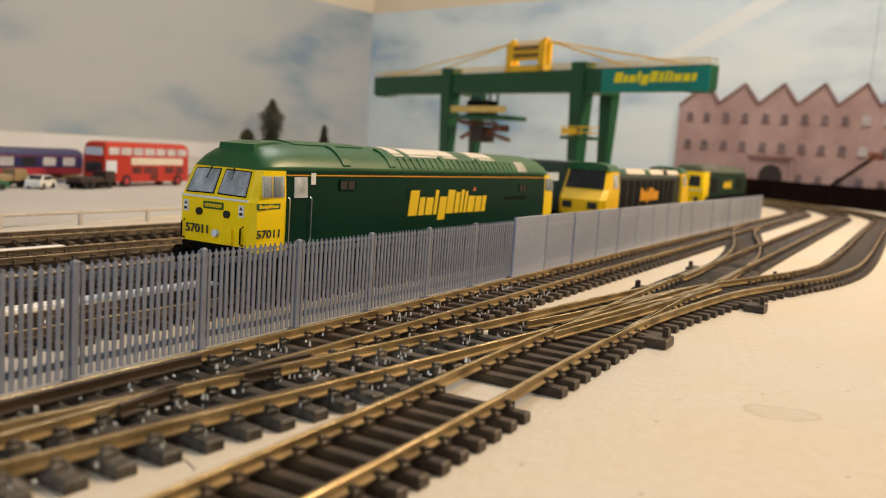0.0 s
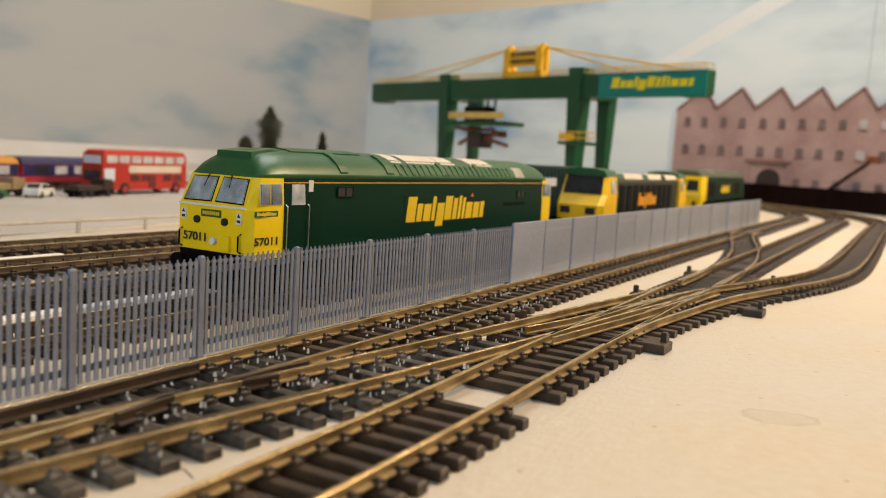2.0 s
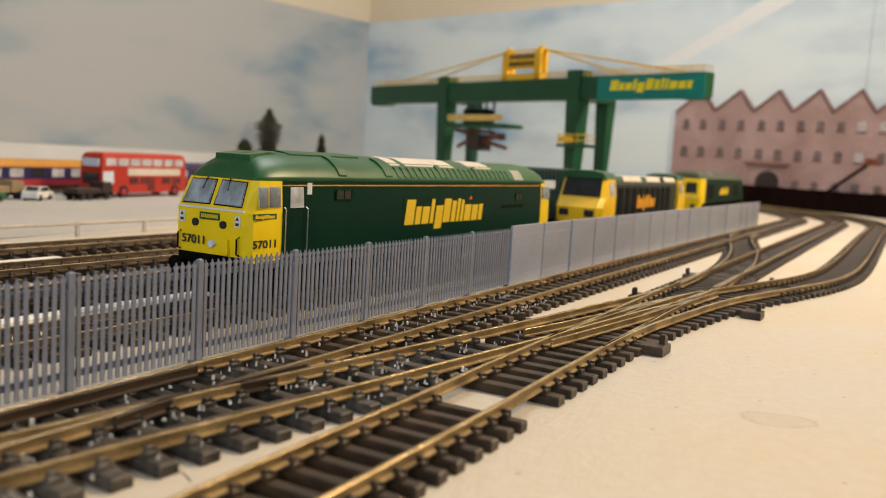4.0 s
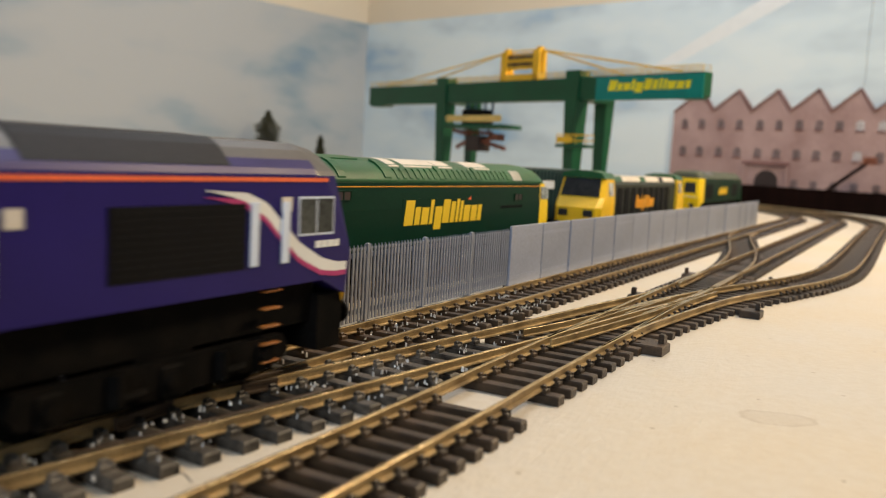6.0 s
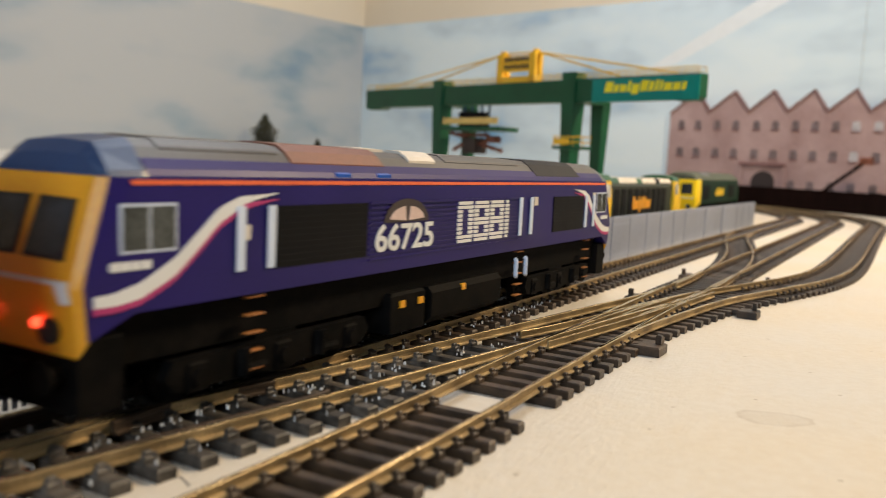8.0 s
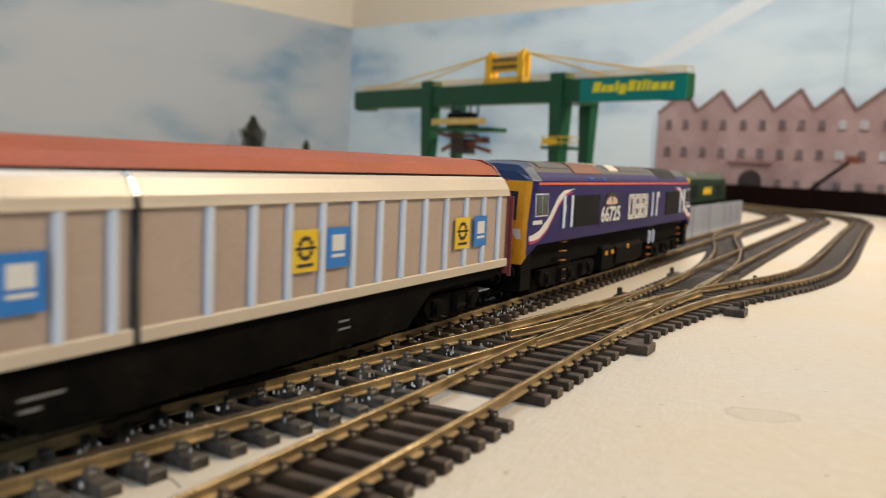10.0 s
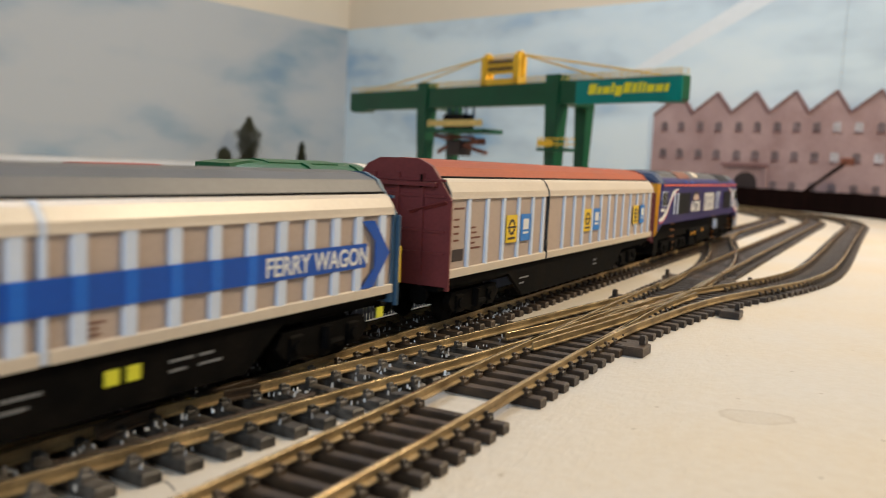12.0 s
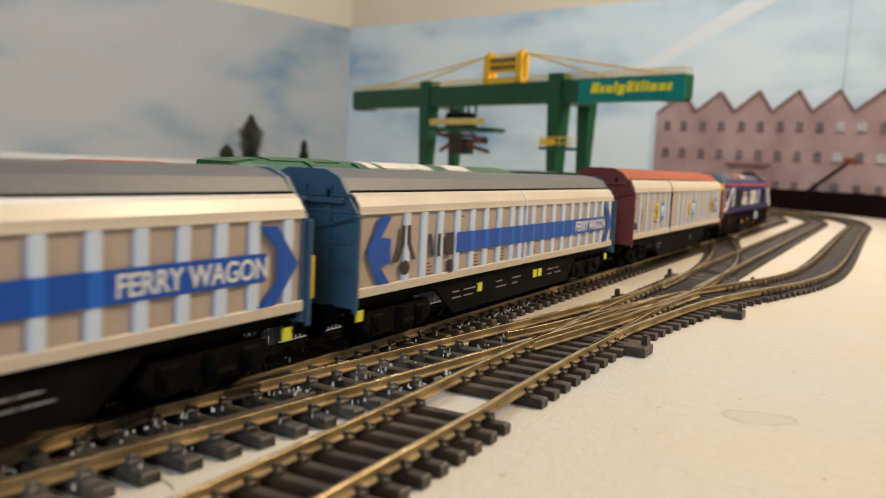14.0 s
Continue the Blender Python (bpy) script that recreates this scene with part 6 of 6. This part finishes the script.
def small_car(m, paint, label):
    t = thing("car", m @ Matrix.Scale(0.66, 4), label, "car", "cars parked by the bus")
    L, W = 50.0, 20.0
    bm = bm_new()
    prism(bm, ((0, 4), (L, 4), (L, 10), (L - 3, 11.5), (L - 13, 12.5), (L - 19, 18.2), (12, 18.6), (5, 13), (1, 12), (0, 9)), "y", 0, W)
    body = part("body", bm, paint, t)
    for pts in (((L - 14.5, 12.8), (L - 19, 17.2), (26, 17.5), (26, 12.8)), ((24.5, 12.8), (24.5, 17.5), (13, 17.5), (8, 13.2))):
        bm = bm_new()
        prism(bm, pts, "y", -0.25, 0.2)
        part("side_window", bm, GLASS_DARK, body)
    bm = bm_new()
    slab(bm, ((4.6, 2, 13.4), (11.6, 2, 18.2), (11.6, W - 2, 18.2), (4.6, W - 2, 13.4)), 0.4)
    part("windscreen", bm, GLASS_DARK, body)
    for y in (3, W - 3):
        bm = bm_new()
        box(bm, -0.5, 0.5, y - 2, y + 2, 8, 10.5)
        part("headlight", bm, PALE_BLUE, body)
    for x in (10, L - 11):
        for y in (0.8, W - 0.8):
            bm = bm_new()
            cyl(bm, (x, y, 4.3), 4.3, "y", 2.6, 14)
            part("wheel", bm, RUBBER, t)


small_car(P(446, 650, 0, 32), WHITE, "white hatchback model car beside the bus")
small_car(P(388, 646, 0, 12), mat("car_green", (0.02, 0.13, 0.06), 0.4), "dark green model car parked in the yard")


def flat_lorry(m, load_mat, load_top, label):
    t = thing("flatbed_lorry", m @ Matrix.Scale(0.66, 4), label, "lorry", "lorries parked by the bus")
    bm = bm_new()
    box(bm, 0, 74, 0, 24, 6, 10, 0.5)
    part("chassis", bm, UNDER, t)
    bm = bm_new()
    prism(bm, ((52, 9), (74, 9), (74, 18), (71, 25), (53, 25)), "y", 0.5, 23.5)
    part("cab", bm, load_mat, t)
    bm = bm_new()
    box(bm, 1, 50, 0.5, 23.5, 10, load_top, 1.5)
    part("load", bm, load_mat, t)
    for x in (12, 26, 62):
        for y in (1.5, 22.5):
            bm = bm_new()
            cyl(bm, (x, y, 5), 5, "y", 3.4, 14)
            part("wheel", bm, RUBBER, t)


flat_lorry(P(482, 646, 0, 14), mat("lorry_dark_brown", (0.035, 0.018, 0.014), 0.5, var=0.3), 17, "dark brown flatbed lorry parked before the bus")
flat_lorry(P(402, 664, 0, 10), TAN, 18, "tan flatbed lorry with a tan load")


def coach(m, top, window_mat, label):
    t = thing("railway_coach", m, label, "coach", "coaches of the passing train")
    L, W = 236.0, 33.0
    bm = bm_new()
    prism(bm, ((-16.2, 8), (-16.6, 14), (-16.4, 26), (16.4, 26), (16.6, 14), (16.2, 8)), "x", -L, 0)
    part("lower_body", bm, COACH_RED, t, "red lower body side")
    bm = bm_new()
    prism(bm, ((-16.6, 25), (-15.6, 28), (-13, 31), (-7, 32.8), (7, 32.8), (13, 31), (15.6, 28), (16.6, 25)), "x", -L, 0)
    part("roof_band", bm, top, t, "coloured upper band and roof")
    bm = bm_new()
    box(bm, -L + 0.8, -0.8, -16.75, 16.75, 14.5, 25.6)
    up = part("window_band", bm, NAVY, t, "dark window band")
    for k in range(9):
        bm = bm_new()
        x = -L + 14 + k * 24.5
        box(bm, x, x + 15, -17.0, -16.5, 16.5, 24.5)
        w = part("window", bm, window_mat if k % 3 else GLASS_DARK, up)
    bm = bm_new()
    box(bm, -L + 4, -4, -13, 13, 7, 11)
    part("underframe", bm, UNDER, t)
    for xc in (-36, -L + 36):
        bogie(t, xc, 26, 2, 5.6, 13.5)
    return t


COACHES = []
for k in range(5):
    navy = k < 1
    COACHES.append(coach(P(0, 0, 0), NAVY if navy else COACH_ORANGE, WINDOW_PALE, "navy and red railway coach with pale windows" if navy else "orange-topped railway coach with red lower side"))


def coach_pose(k, t):
    """The far train runs on a line of its own behind the buses."""
    s = 255 - 240 * k + 82 * t
    a = radians(9.0)
    return P(300 + s * math.cos(a), 716 + s * math.sin(a), 0, 9.0)


def far_track():
    a = radians(9.0)
    t = thing("far_track", P(0, 0, 0), "plain track behind the parked buses", "track")
    line = smooth([(300 + s * math.cos(a), 716 + s * math.sin(a)) for s in (-1300, 0, 900, 1650)], 60)
    for s in (1, -1):
        add_rail(t, offset(line, s * HG))


far_track()


def low_railing():
    t = thing("low_railing", P(0, 0, 0), "low cream railing along the depot road", "railing")
    line = [(x, 418 + 0.02 * (x - 263)) for x in np.arange(116, 640, 49.2)]
    for (x0, y0), (x1, y1) in zip(line, line[1:]):
        bm = bm_new()
        tube(bm, ((x0, y0, 7.6), (x1, y1, 7.6)), 1.1, 8)
        part("rail", bm, TAN_PALE, t)
        bm = bm_new()
        box(bm, x0 - 0.9, x0 + 0.9, y0 - 0.9, y0 + 0.9, 0, 8.9, 0.3)
        part("post", bm, TAN_PALE, t)


TAN_PALE = mat("railing_cream", (0.46, 0.42, 0.37), 0.6, var=0.15)
low_railing()


def kerb_strips():
    """White-painted edging between the siding tracks."""
    for y, w in ((227.0, 4.5), (333.0, 5.0)):
        bm = bm_new()
        box(bm, -150, 240, y - w / 2, y + w / 2, 0.2, 3.4, 0.6)
        solid("trim", bm, WHITE_BOARD, "white edging strip between the siding tracks")


kerb_strips()


def yard_sheet():
    """A thin grey sheet under the parked vehicles."""
    bm = bm_new()
    prism(bm, ((-150, 372), (1000, 521), (1000, 1240), (-150, 1460)), "z", 0.0, 0.5)
    solid("pavement", bm, YARD_GREY, "thin warm grey sheet of the depot yard")


YARD_GREY = mat("yard_grey", (0.46, 0.445, 0.425), 0.7, var=0.07, scale=9, fine=300, bump=0.08)
yard_sheet()


def board_crack():
    bm = bm_new()
    line = smooth([(103.5, 115.5), (101.2, 111.5), (102.0, 107.5), (100.0, 103.0)], 2.0)
    loft(bm, [[(p.x - w, p.y, 0.0), (p.x + w, p.y, 0.0), (p.x + w, p.y, 0.06), (p.x - w, p.y, 0.06)] for p, w in ((p, random.uniform(0.06, 0.16)) for p in line)])
    solid("trim", bm, INK, "thin dark crack in the painted board")


board_crack()


def tree(x, y, h, spread):
    t = thing("tree", P(x, y, 0), "small bushy model tree with dry olive foliage", "tree", "model trees by the wall")
    bm = bm_new()
    pts = [(random.uniform(-1.5, 1.5), random.uniform(-1.5, 1.5), h * k / 6) for k in range(7)]
    rings = []
    for k, p in enumerate(pts):
        r = (3.2 - 2.6 * k / 6) * h / 130
        rings.append([(p[0] + r * math.cos(a), p[1] + r * math.sin(a), p[2]) for a in np.linspace(0, 2 * math.pi, 8)[:-1]])
    loft(bm, rings)
    for _ in range(26):
        z = random.uniform(0.25, 0.92) * h
        a, r = random.uniform(0, 6.28), spread * (1.05 - z / h) * random.uniform(0.6, 1.1)
        tube(bm, ((0, 0, z), (r * 0.5 * math.cos(a), r * 0.5 * math.sin(a), z + 2), (r * math.cos(a), r * math.sin(a), z + random.uniform(-3, 8))), 0.6, 5)
    part("trunk", bm, BARK, t, "thin bare trunk and limbs")
    verts, faces = [], []
    for _ in range(5200):
        z = h * (0.18 + 0.82 * random.random() ** 0.9)
        lump = 0.8 + 0.5 * noise.noise(Vector((z * 0.06, x * 0.01, 3.0))) + 0.35 * noise.noise(Vector((z * 0.2, random.random() * 2, 1.0)))
        rr = spread * min(1.0, 3.6 * (1.03 - z / h)) * lump * math.sqrt(random.random())
        a = random.uniform(0, 6.28)
        c = Vector((rr * math.cos(a), rr * math.sin(a), z))
        u = Vector((random.gauss(0, 1), random.gauss(0, 1), random.gauss(0, 1))).normalized() * random.uniform(1.8, 4.2)
        v = u.orthogonal().normalized() * random.uniform(1.0, 2.2)
        n = len(verts)
        verts += [(c - u) / 1000, (c + v) / 1000, (c + u) / 1000, (c - v) / 1000]
        faces.append((n, n + 1, n + 2, n + 3))
    me = bpy.data.meshes.new("foliage")
    me.from_pydata([tuple(p) for p in verts], [], faces)
    me.materials.append(LEAF)
    ob = new("foliage", me)
    ob.parent = t
    tagged(ob, "clumped dry olive leaves", kind="stuff")


tree(1612, 1428, 152, 33)
tree(1545, 1445, 74, 22)
tree(1790, 1400, 100, 13)


def contrail():
    bm = bm_new()
    m = wall_frame(BACK_DIR)
    prism(bm, ((930, 292), (950, 276), (1270, 436), (1190, 436)), "y", -2.46, -2.3)
    ob = solid("backdrop_contrail", bm, mat("contrail_white", (0.80, 0.85, 0.89), 0.6, var=0.02), "white printed vapour trail on the sky sheet", m=m)


contrail()


# ---- motion ----
SPEED = 102.0


def lag(t):
    """The train's small gains and losses on an even speed, in millimetres."""
    return float(np.interp(t, (0, 6, 6.5, 7, 7.5, 8, 9.2, 10.5, 11, 11.5, 14), (0, 0, 0, 2.0, 1.0, 3.0, 0, -5.0, -1.0, 0, 0)))


def straight_run(ob, x0, y0):
    times = [0.0, 0.1] + [0.5 * k for k in range(1, 28)] + [13.9, 14.0]
    walk(ob, [(t, P(x0 + SPEED * t + lag(t), y0, 0)) for t in times])


def motions():
    straight_run(LOCO, -445.0, Y_MAIN)
    straight_run(VAN_A, -997.1, Y_MAIN)
    straight_run(VAN_B, -1249.2, Y_MAIN)
    straight_run(VAN_C, -1494.0, Y_MAIN)
    for k, ob in enumerate(COACHES):
        times = [0.0, 0.1] + [0.5 * j for j in range(1, 28)] + [13.9, 14.0]
        walk(ob, [(t, coach_pose(k, t)) for t in times])
    for ob, owner, r in WHEELS:
        if owner in (LOCO, VAN_A, VAN_B, VAN_C):
            x, z = ob.location.x * 1000, ob.location.z * 1000
            step = math.degrees(SPEED / r) / 10
            walk(ob, [(k / 10, P(x, 0, z, 0, 0, step * k)) for k in range(141)])
        elif owner in COACHES:
            x, z = ob.location.x * 1000, ob.location.z * 1000
            step = math.degrees(82.0 / r) / 10
            walk(ob, [(k / 10, P(x, 0, z, 0, 0, step * k)) for k in range(141)])


motions()
